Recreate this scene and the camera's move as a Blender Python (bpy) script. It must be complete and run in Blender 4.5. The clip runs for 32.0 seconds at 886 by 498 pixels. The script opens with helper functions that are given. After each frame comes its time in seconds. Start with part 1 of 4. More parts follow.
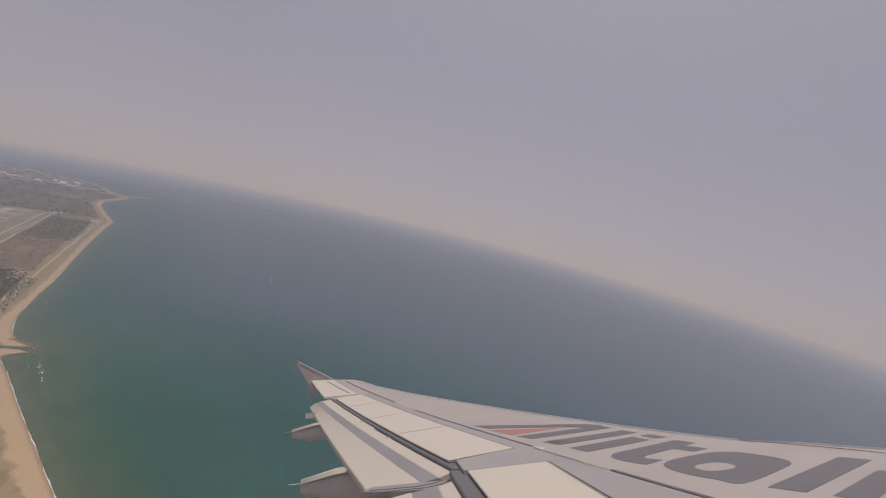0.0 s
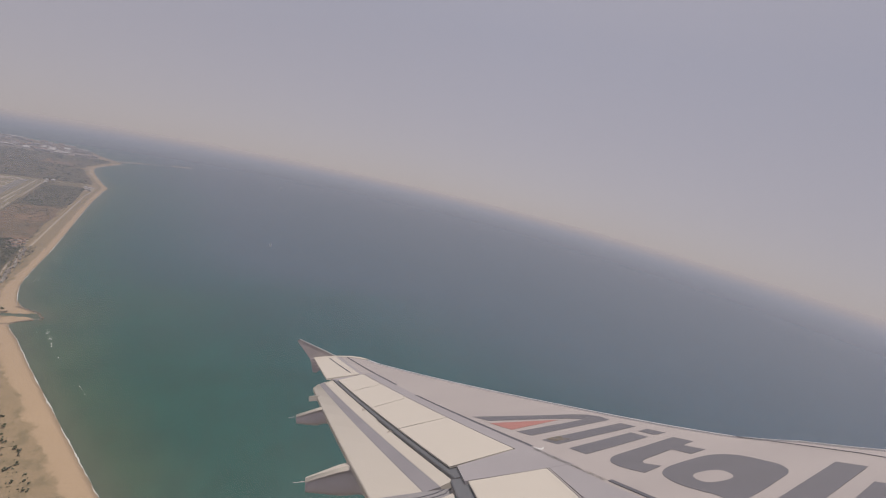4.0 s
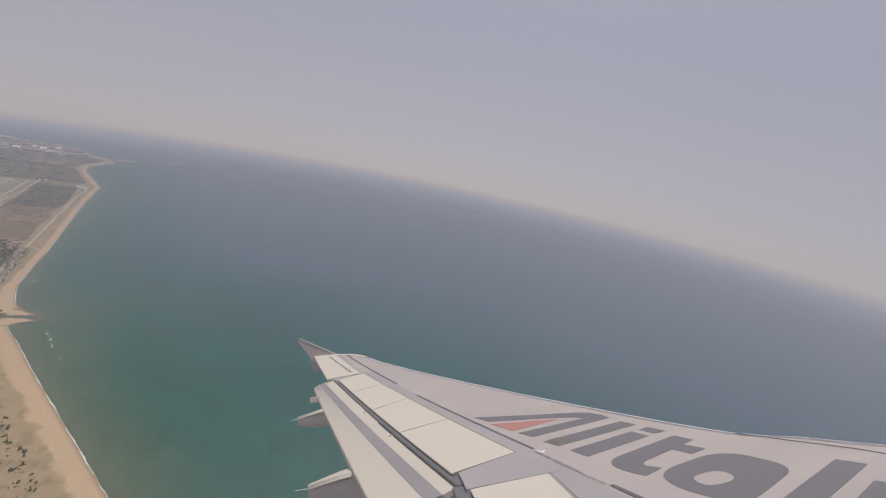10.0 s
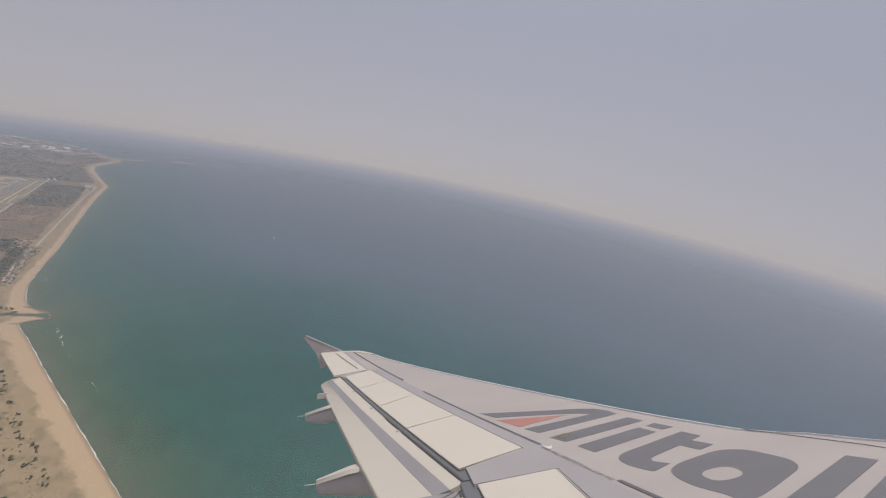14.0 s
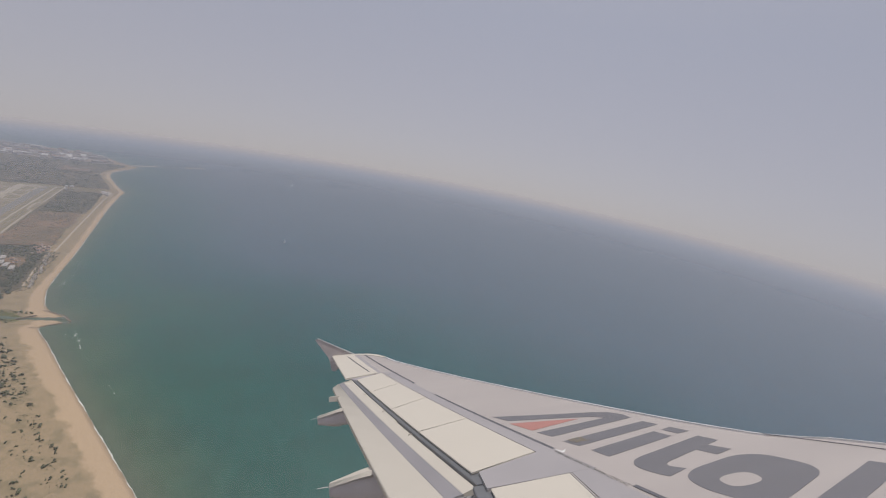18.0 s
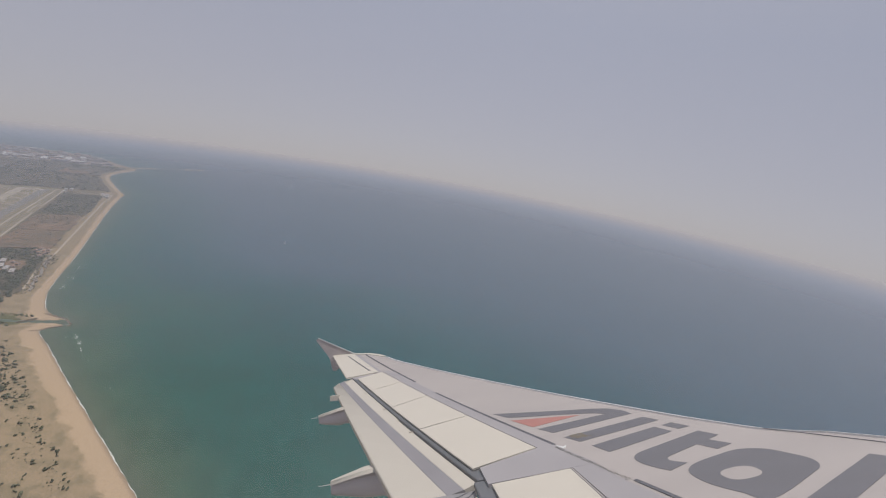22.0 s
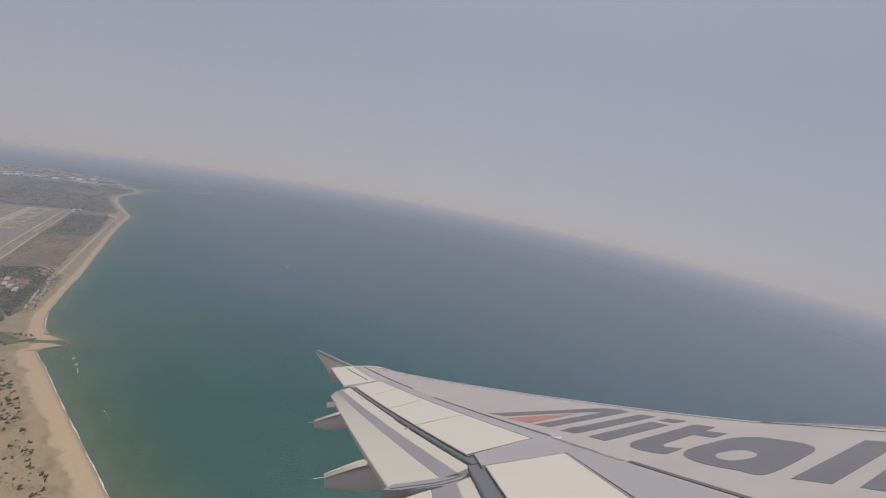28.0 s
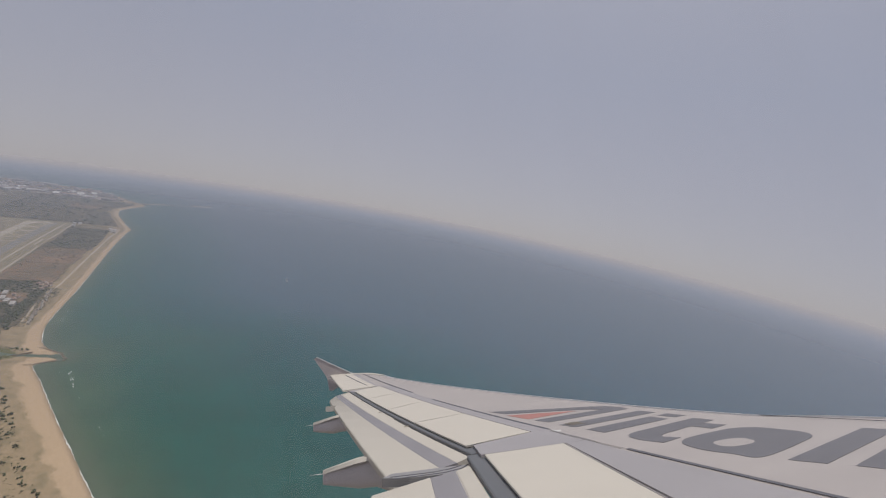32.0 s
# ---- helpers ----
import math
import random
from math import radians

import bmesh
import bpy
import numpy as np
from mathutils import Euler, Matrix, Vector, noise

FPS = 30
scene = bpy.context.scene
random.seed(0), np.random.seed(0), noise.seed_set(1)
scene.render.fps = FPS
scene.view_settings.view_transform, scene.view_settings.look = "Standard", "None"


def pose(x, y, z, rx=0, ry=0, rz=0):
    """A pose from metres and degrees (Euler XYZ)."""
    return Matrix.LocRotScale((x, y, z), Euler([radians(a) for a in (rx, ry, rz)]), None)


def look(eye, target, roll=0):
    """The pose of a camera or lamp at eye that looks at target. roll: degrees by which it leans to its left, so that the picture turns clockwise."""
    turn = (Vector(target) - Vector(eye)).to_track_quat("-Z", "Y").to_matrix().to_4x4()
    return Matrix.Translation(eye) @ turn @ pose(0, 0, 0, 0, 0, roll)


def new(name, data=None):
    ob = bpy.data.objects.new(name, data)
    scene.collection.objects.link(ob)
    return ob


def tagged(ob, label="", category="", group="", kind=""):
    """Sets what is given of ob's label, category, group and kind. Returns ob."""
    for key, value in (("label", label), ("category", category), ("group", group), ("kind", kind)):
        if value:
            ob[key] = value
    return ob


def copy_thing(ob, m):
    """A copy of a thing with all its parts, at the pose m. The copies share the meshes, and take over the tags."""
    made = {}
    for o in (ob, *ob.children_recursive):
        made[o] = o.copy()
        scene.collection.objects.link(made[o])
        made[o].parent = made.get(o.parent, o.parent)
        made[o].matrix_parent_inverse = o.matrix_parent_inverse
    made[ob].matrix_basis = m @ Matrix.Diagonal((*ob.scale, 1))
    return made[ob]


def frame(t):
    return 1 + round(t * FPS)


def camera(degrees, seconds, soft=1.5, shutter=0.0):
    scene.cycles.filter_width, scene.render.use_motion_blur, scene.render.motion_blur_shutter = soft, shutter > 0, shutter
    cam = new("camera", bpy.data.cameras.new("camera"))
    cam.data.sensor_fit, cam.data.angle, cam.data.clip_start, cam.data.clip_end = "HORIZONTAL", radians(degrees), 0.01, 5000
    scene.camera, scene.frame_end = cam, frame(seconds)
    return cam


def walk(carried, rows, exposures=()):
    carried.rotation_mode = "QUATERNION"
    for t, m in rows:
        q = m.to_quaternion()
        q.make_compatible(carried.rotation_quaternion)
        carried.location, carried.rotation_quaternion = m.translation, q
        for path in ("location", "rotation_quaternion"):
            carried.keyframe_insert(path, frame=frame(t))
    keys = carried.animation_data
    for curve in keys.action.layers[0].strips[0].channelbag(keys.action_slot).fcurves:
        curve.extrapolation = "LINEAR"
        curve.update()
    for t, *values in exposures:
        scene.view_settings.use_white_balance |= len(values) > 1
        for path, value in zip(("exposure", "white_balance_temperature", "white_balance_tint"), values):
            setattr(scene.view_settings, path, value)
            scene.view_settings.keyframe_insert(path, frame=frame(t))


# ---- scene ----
cam = camera(93.3, 32.0, 1.1)
PATH = [
    (0, 0.139, -0.333, 499.387, 81.68, -14.13, 2.13), (0.5, 0.136, -0.318, 499.414, 81.68, -13.35, 2.89),
    (1, 0.134, -0.299, 499.449, 80.80, -13.77, 2.64), (1.5, 0.131, -0.259, 499.520, 80.22, -13.64, 2.43),
    (2, 0.113, -0.227, 499.581, 79.60, -13.39, 2.33), (2.5, 0.093, -0.192, 499.646, 78.69, -13.55, 2.25),
    (3, 0.070, -0.156, 499.715, 77.90, -13.46, 1.86), (3.5, 0.049, -0.116, 499.790, 77.31, -13.45, 1.75),
    (4.2, 0.023, -0.056, 499.899, 76.11, -13.08, 1.80), (4.85, 0.007, -0.004, 499.991, 75.10, -12.70, 1.85),
    (5.5, -0.003, 0.037, 500.063, 74.29, -12.34, 1.93), (6, -0.008, 0.066, 500.113, 74.40, -11.19, 3.06),
    (6.5, -0.015, 0.082, 500.141, 73.55, -11.94, 1.92), (7, -0.010, 0.093, 500.161, 74.41, -12.24, 1.14),
    (7.5, 0.003, 0.089, 500.144, 75.53, -12.85, -0.62), (8, 0.010, 0.078, 500.125, 74.96, -12.69, -0.25),
    (8.5, 0.016, 0.066, 500.107, 75.32, -12.08, 0.40), (9, 0.015, 0.050, 500.080, 74.95, -11.87, 0.90),
    (9.5, 0.013, 0.036, 500.058, 75.30, -12.06, 0.80), (10, 0.011, 0.027, 500.043, 75.26, -11.80, 1.09),
    (10.5, 0.010, 0.022, 500.034, 75.39, -11.87, 1.09), (11, 0.008, 0.020, 500.032, 75.44, -11.71, 1.29),
    (11.5, 0.007, 0.021, 500.034, 75.56, -11.78, 1.13), (12, 0.005, 0.021, 500.034, 75.59, -11.54, 1.43),
    (12.5, 0.003, 0.021, 500.034, 75.27, -11.74, 1.40), (13, 0.002, 0.020, 500.033, 75.06, -11.61, 1.53),
    (13.5, -0.000, 0.018, 500.031, 74.90, -11.26, 1.90), (14, -0.002, 0.017, 500.030, 74.77, -11.40, 1.72),
    (14.5, -0.004, 0.017, 500.030, 74.64, -11.67, 1.73), (15.2, -0.008, 0.017, 500.031, 74.66, -11.40, 2.04),
    (15.9, -0.012, 0.018, 500.034, 74.66, -11.14, 2.34), (16.5, -0.014, 0.019, 500.035, 74.67, -10.90, 2.60),
    (17, -0.016, 0.019, 500.037, 74.38, -10.92, 2.61), (17.5, -0.018, 0.020, 500.037, 74.79, -10.64, 2.76),
    (18, -0.018, 0.020, 500.038, 74.85, -10.61, 2.90), (18.5, -0.019, 0.020, 500.038, 74.85, -10.51, 2.82),
    (19, -0.019, 0.020, 500.039, 74.77, -10.47, 2.88), (19.5, -0.022, 0.017, 500.042, 74.67, -10.32, 3.03),
    (20, -0.021, 0.016, 500.040, 74.60, -10.17, 2.91), (20.5, -0.019, 0.014, 500.035, 74.59, -10.11, 3.03),
    (21, -0.015, 0.011, 500.027, 74.68, -10.24, 2.90), (21.5, -0.009, 0.008, 500.015, 74.59, -10.41, 2.93),
    (22, -0.005, 0.002, 500.004, 74.88, -10.23, 2.81), (22.5, -0.001, -0.004, 499.994, 75.06, -10.33, 2.95),
    (23, 0.002, -0.010, 499.983, 75.12, -10.55, 2.90), (23.5, 0.008, -0.016, 499.968, 75.21, -10.07, 3.27),
    (24, 0.012, -0.027, 499.952, 74.99, -10.60, 3.22), (24.5, 0.019, -0.038, 499.930, 75.35, -10.59, 2.94),
    (25, 0.029, -0.055, 499.900, 75.80, -10.68, 2.87), (25.5, 0.042, -0.077, 499.859, 75.67, -10.75, 3.06),
    (26.2, 0.065, -0.114, 499.791, 76.15, -10.84, 3.31), (26.85, 0.091, -0.153, 499.718, 76.71, -10.91, 3.55),
    (27.5, 0.121, -0.193, 499.641, 77.32, -10.95, 3.79), (28, 0.144, -0.222, 499.584, 78.39, -11.10, 3.40),
    (28.5, 0.165, -0.251, 499.530, 78.71, -11.07, 3.43), (29, 0.176, -0.274, 499.487, 79.18, -11.06, 3.57),
    (29.5, 0.184, -0.294, 499.450, 79.53, -10.86, 3.43), (30, 0.189, -0.311, 499.419, 79.69, -11.10, 3.48),
    (30.5, 0.193, -0.323, 499.396, 80.11, -11.00, 3.32), (31, 0.194, -0.333, 499.380, 80.10, -11.11, 3.47),
    (31.5, 0.196, -0.339, 499.368, 80.55, -11.07, 3.39), (32, 0.196, -0.344, 499.361, 80.27, -11.12, 3.34),
]
walk(cam, [(t, pose(*row)) for t, *row in PATH],
     exposures=[(0.0, -0.20, 6750, 16), (3.5, -0.14, 6700, 15), (6.0, -0.03, 6600, 14), (14.0, -0.03, 6450, 11), (25.0, -0.05, 6300, 10), (32.0, -0.09, 6300, 10)])

# ---- world and sun ----
SUN_ELEVATION, SUN_AZIMUTH = radians(68), radians(12)      # azimuth from +y towards +x
world = bpy.data.worlds.new("world")
scene.world = world
world.use_nodes = True
wn, wl = world.node_tree.nodes, world.node_tree.links
sky = wn.new("ShaderNodeTexSky")
sky.sky_type, sky.sun_disc = "NISHITA", False
sky.sun_elevation, sky.sun_rotation = SUN_ELEVATION, SUN_AZIMUTH
sky.dust_density, sky.air_density, sky.ozone_density, sky.altitude = 2.5, 1.0, 1.0, 0
veil = wn.new("ShaderNodeMix")
veil.data_type = "RGBA"
veil.inputs["Factor"].default_value = 0.72
gen, shift = wn.new("ShaderNodeTexCoord"), wn.new("ShaderNodeVectorMath")
rise, tone = wn.new("ShaderNodeSeparateXYZ"), wn.new("ShaderNodeValToRGB")   # warm dusty haze low down, bluer above
tone.color_ramp.elements[0].position, tone.color_ramp.elements[0].color = 0.09, (0.562, 0.512, 0.525, 1)
tone.color_ramp.elements[1].position, tone.color_ramp.elements[1].color = 0.42, (0.455, 0.455, 0.520, 1)
gain = wn.new("ShaderNodeVectorMath")
gain.operation = "SCALE"
gain.inputs["Scale"].default_value = 9.9
wl.new(shift.outputs[0], rise.inputs[0])
wl.new(rise.outputs["Z"], tone.inputs[0])
wl.new(tone.outputs["Color"], gain.inputs[0])
wl.new(gain.outputs[0], veil.inputs["B"])
shift.inputs[1].default_value = (0, 0, 0.16)                 # sky shifted down to fill the view down to the sea sheet's rim
wl.new(gen.outputs["Generated"], shift.inputs[0])
wl.new(shift.outputs[0], sky.inputs["Vector"])
wl.new(sky.outputs["Color"], veil.inputs["A"])
wl.new(veil.outputs["Result"], wn["Background"].inputs["Color"])
wn["Background"].inputs["Strength"].default_value = 0.09
sun = new("sun", bpy.data.lights.new("sun", "SUN"))
sun.data.energy, sun.data.angle, sun.data.color = 3.05, radians(0.6), (1.0, 0.945, 0.86)
sun_way = Vector((math.sin(SUN_AZIMUTH) * math.cos(SUN_ELEVATION), math.cos(SUN_AZIMUTH) * math.cos(SUN_ELEVATION), math.sin(SUN_ELEVATION)))
sun.matrix_world = look((0, 0, 800), Vector((0, 0, 800)) - sun_way)


# ---- materials ----
def material(name, base, rough=0.6, metal=0.0, second=None, scale=4.0, fine=40.0, spread=0.5, bump=0.0, bump_scale=30.0, per_piece=0.0, coat=0.0, stretch=None):
    """A surface of two mixed colours at two scales of noise, with a fine relief."""
    m = bpy.data.materials.new(name)
    m.use_nodes = True
    n, l = m.node_tree.nodes, m.node_tree.links
    b = n["Principled BSDF"]
    b.inputs["Roughness"].default_value, b.inputs["Metallic"].default_value = rough, metal
    b.inputs["Coat Weight"].default_value = coat
    second = second or tuple(c * 0.8 for c in base)
    co = n.new("ShaderNodeTexCoord")
    big, small = n.new("ShaderNodeTexNoise"), n.new("ShaderNodeTexNoise")
    big.inputs["Scale"].default_value, small.inputs["Scale"].default_value = scale, fine
    big.inputs["Detail"].default_value, small.inputs["Detail"].default_value = 5, 3
    place = co.outputs["Object"]
    if stretch:
        squeeze = n.new("ShaderNodeMapping")
        squeeze.inputs["Scale"].default_value = stretch
        l.new(place, squeeze.inputs["Vector"])
        place = squeeze.outputs["Vector"]
    for t in (big, small):
        l.new(place, t.inputs["Vector"])
    add = n.new("ShaderNodeMath")
    add.operation = "MULTIPLY_ADD"
    add.inputs[1].default_value = 0.45
    l.new(small.outputs["Fac"], add.inputs[0])
    l.new(big.outputs["Fac"], add.inputs[2])
    ramp = n.new("ShaderNodeMapRange")
    ramp.inputs["From Min"].default_value, ramp.inputs["From Max"].default_value = 0.72 - spread / 2, 0.72 + spread / 2
    l.new(add.outputs[0], ramp.inputs["Value"])
    mix = n.new("ShaderNodeMix")
    mix.data_type = "RGBA"
    mix.inputs["A"].default_value, mix.inputs["B"].default_value = (*base, 1), (*second, 1)
    l.new(ramp.outputs["Result"], mix.inputs["Factor"])
    colour = mix.outputs["Result"]
    if per_piece:
        info, hsv, span = n.new("ShaderNodeNewGeometry"), n.new("ShaderNodeHueSaturation"), n.new("ShaderNodeMapRange")
        span.inputs["To Min"].default_value, span.inputs["To Max"].default_value = 1 - per_piece, 1 + per_piece
        l.new(info.outputs["Random Per Island"], span.inputs["Value"])
        l.new(span.outputs["Result"], hsv.inputs["Value"])
        l.new(colour, hsv.inputs["Color"])
        colour = hsv.outputs["Color"]
    l.new(colour, b.inputs["Base Color"])
    if bump:
        bn, bt = n.new("ShaderNodeBump"), n.new("ShaderNodeTexNoise")
        bt.inputs["Scale"].default_value, bt.inputs["Detail"].default_value = bump_scale, 4
        l.new(co.outputs["Object"], bt.inputs["Vector"])
        l.new(bt.outputs["Fac"], bn.inputs["Height"])
        bn.inputs["Strength"].default_value, bn.inputs["Distance"].default_value = bump, 0.05
        l.new(bn.outputs["Normal"], b.inputs["Normal"])
    return m


WING_GREY = material("wing_grey_paint", (0.425, 0.381, 0.357), 0.42, 0.0, (0.350, 0.314, 0.297), 0.7, 18, 0.6, stretch=(4, 0.5, 1))
PANEL_GREY = material("panel_grey_paint", (0.35, 0.327, 0.332), 0.45, 0.0, (0.295, 0.277, 0.284), 1.1, 25, 0.6)
BAND_GREY = material("unpainted_band_grey", (0.275, 0.26, 0.272), 0.45, 0.0, (0.225, 0.213, 0.225), 1.4, 25, 0.5)
CREAM = material("cream_paint", (0.585, 0.538, 0.462), 0.45, 0.0, (0.535, 0.49, 0.418), 1.3, 22, 0.7, stretch=(4, 0.5, 1))
SLAT_METAL = material("bare_slat_metal", (0.80, 0.79, 0.80), 0.4, 0.0, (0.6, 0.6, 0.62), 2, 30)
GAP_DARK = material("dark_cove_tone", (0.120, 0.126, 0.138), 0.6, 0.0, (0.098, 0.104, 0.114), 2, 25)
JOINT_GREY = material("joint_grey_paint", (0.28, 0.27, 0.27), 0.5, 0.0, (0.22, 0.215, 0.22), 3, 30)
SEAM = material("dark_sealant", (0.10, 0.10, 0.12), 0.7, 0.0, (0.07, 0.07, 0.085), 3, 40)
NAVY = material("navy_marking_paint", (0.130, 0.128, 0.143), 0.5, 0.0, (0.108, 0.105, 0.116), 1.5, 30, stretch=(4, 0.5, 1))
RED = material("red_marking_paint", (0.40, 0.165, 0.135), 0.5, 0.0, (0.35, 0.145, 0.12), 2, 30)
STENCIL = material("faded_stencil_paint", (0.09, 0.085, 0.08), 0.7, 0.0, (0.12, 0.115, 0.105), 20, 90)
STAIN = material("brown_worn_patch", (0.13, 0.11, 0.085), 0.7, 0.0, (0.20, 0.17, 0.12), 14, 60, 0.4)
FAIRING = material("fairing_grey_paint", (0.56, 0.50, 0.485), 0.5, 0.0, (0.46, 0.41, 0.395), 1.5, 20)
FENCE = material("fence_brown_grey_paint", (0.40, 0.36, 0.345), 0.5, 0.0, (0.33, 0.285, 0.275), 2, 22)
WHITE = material("white_paint", (0.72, 0.72, 0.70), 0.4, 0.0, (0.64, 0.64, 0.62), 2, 30)
CABIN = material("cabin_plastic", (0.16, 0.15, 0.145), 0.6, 0.0, (0.12, 0.115, 0.11), 6, 80, 0.5, 0.05, 200)
SKIN = material("fuselage_white_paint", (0.7, 0.7, 0.68), 0.35, 0.0, (0.62, 0.62, 0.6), 0.6, 12)
ROCK = material("breakwater_rock", (0.32, 0.255, 0.19), 0.9, 0.0, (0.22, 0.18, 0.135), 0.4, 2.0, 0.5, per_piece=0.25)
PALE_ROCK = material("pale_breakwater_rock", (0.52, 0.45, 0.38), 0.9, 0.0, (0.42, 0.36, 0.30), 0.3, 2.0, 0.5, per_piece=0.2)
FOAM = material("sea_foam", (0.66, 0.66, 0.62), 0.8, 0.0, (0.5, 0.52, 0.48), 0.2, 1.5)
LEAF = material("scrub_leaves", (0.055, 0.062, 0.030), 0.8, 0.0, (0.085, 0.088, 0.045), 0.06, 0.6, 0.5, per_piece=0.35)
PINE = material("pine_needles", (0.045, 0.056, 0.026), 0.8, 0.0, (0.07, 0.08, 0.035), 0.05, 0.5, 0.5, per_piece=0.35)
REED = material("reed_green", (0.085, 0.095, 0.04), 0.85, 0.0, (0.12, 0.12, 0.055), 0.05, 0.5, 0.5, per_piece=0.3)
TRACK = material("pale_dirt_track", (0.40, 0.33, 0.245), 0.95, 0.0, (0.33, 0.27, 0.19), 0.03, 0.4)
ASPHALT = material("grey_runway_asphalt", (0.165, 0.150, 0.130), 0.9, 0.0, (0.205, 0.186, 0.160), 0.01, 0.2)
CONCRETE = material("pale_concrete", (0.385, 0.325, 0.242), 0.9, 0.0, (0.30, 0.255, 0.19), 0.02, 0.3)
DRY_GRASS = material("dry_airfield_grass", (0.245, 0.195, 0.122), 0.95, 0.0, (0.175, 0.148, 0.09), 0.012, 0.15)
BROWN_FIELD = material("ploughed_brown_field", (0.215, 0.132, 0.078), 0.95, 0.0, (0.100, 0.080, 0.046), 0.014, 0.12, 0.34)
GREEN_FIELD = material("green_lawn", (0.13, 0.155, 0.055), 0.95, 0.0, (0.18, 0.175, 0.08), 0.03, 0.3)
HEATH = material("dark_heath", (0.070, 0.063, 0.036), 0.95, 0.0, (0.120, 0.092, 0.053), 0.009, 0.1, 0.3)
WALL = material("rendered_pale_wall", (0.47, 0.42, 0.36), 0.85, 0.0, (0.39, 0.345, 0.295), 0.1, 1.5)
ROOF = material("weathered_grey_roof", (0.2, 0.185, 0.175), 0.85, 0.0, (0.15, 0.14, 0.135), 0.15, 2.0)
TILE = material("terracotta_roof", (0.30, 0.19, 0.135), 0.85, 0.0, (0.235, 0.155, 0.11), 0.15, 2.0)
METAL_ROOF = material("pale_metal_roof", (0.42, 0.39, 0.35), 0.6, 0.1, (0.34, 0.315, 0.285), 0.05, 0.6)
WHITE_ROOF = material("white_metal_roof", (0.66, 0.62, 0.57), 0.6, 0.1, (0.54, 0.50, 0.46), 0.05, 0.6)
# roof tone, like WALL, dulled to stand in for haze over the town
CITY_ROOF = material("haze_dulled_city_roof", (0.31, 0.262, 0.228), 0.8, 0.0, (0.235, 0.198, 0.172), 0.02, 0.3)
DARK_GLASS = material("dark_window_glass", (0.05, 0.055, 0.06), 0.15, 0.0, (0.04, 0.045, 0.05), 1, 5)
POOL = material("pool_water", (0.10, 0.38, 0.50), 0.12, 0.0, (0.13, 0.45, 0.56), 0.3, 2.0)
TERRACE = material("terrace_paving", (0.40, 0.35, 0.29), 0.9, 0.0, (0.34, 0.30, 0.25), 0.3, 2.5)
COURT = material("red_clay_court", (0.36, 0.16, 0.10), 0.95, 0.0, (0.30, 0.14, 0.09), 0.05, 0.8)
SAIL = material("white_sailcloth", (0.8, 0.8, 0.78), 0.8, 0.0, (0.72, 0.72, 0.7), 0.5, 4)


# ---- small builders ----
def part(name, bm, mat, parent=None, label="", smooth=False):
    """One mesh object out of a bmesh, under its thing or part."""
    me = bpy.data.meshes.new(name)
    bmesh.ops.recalc_face_normals(bm, faces=bm.faces)
    bm.to_mesh(me)
    bm.free()
    me.materials.append(mat)
    if smooth:
        me.polygons.foreach_set("use_smooth", [True] * len(me.polygons))
    ob = new(name, me)
    ob.parent = parent
    return tagged(ob, label)


def raw(name, verts, faces, mat, parent=None, label="", smooth=False):
    me = bpy.data.meshes.new(name)
    me.from_pydata([tuple(v) for v in verts], [], faces)
    me.materials.append(mat)
    if smooth:
        me.polygons.foreach_set("use_smooth", [True] * len(me.polygons))
    ob = new(name, me)
    ob.parent = parent
    return tagged(ob, label)


def loft(rings, closed=True, caps=True):
    """A skin over rings of equally many points."""
    bm = bmesh.new()
    vs = [[bm.verts.new(p) for p in ring] for ring in rings]
    k = len(rings[0])
    for a, b in zip(vs, vs[1:]):
        for i in range(k if closed else k - 1):
            bm.faces.new((a[i], a[(i + 1) % k], b[(i + 1) % k], b[i]))
    if caps and closed:
        bm.faces.new(vs[0])
        bm.faces.new(vs[-1][::-1])
    return bm


def box(bm, x0, x1, y0, y1, z0, z1):
    v = [bm.verts.new(p) for p in ((x0, y0, z0), (x1, y0, z0), (x1, y1, z0), (x0, y1, z0), (x0, y0, z1), (x1, y0, z1), (x1, y1, z1), (x0, y1, z1))]
    for f in ((3, 2, 1, 0), (4, 5, 6, 7), (0, 1, 5, 4), (1, 2, 6, 5), (2, 3, 7, 6), (3, 0, 4, 7)):
        bm.faces.new([v[i] for i in f])


def boxed(*a):
    bm = bmesh.new()
    box(bm, *a)
    return bm


def empty(name, m, label, category, group="", kind=""):
    ob = new(name)
    ob.matrix_world = m
    return tagged(ob, label, category, group, kind)


# ---- the airliner: s outboard along the wing, a aft, z up ----
PLANE = pose(8.039, -0.946, 500.967, -14.969, 31.514, 92.845)
airliner = empty("airliner", PLANE, "airliner with pale grey wing, cream spoilers and navy marking, airborne", "airplane")


def top(s):
    """Height of the wing's upper skin: dihedral, and the bend of the loaded wing."""
    return math.tan(radians(5.1)) * s + 1.01 * (s / 17) ** 2


def along(points, s):
    """Straight runs between (s, a) corners."""
    return float(np.interp(s, [p[0] for p in points], [p[1] for p in points]))


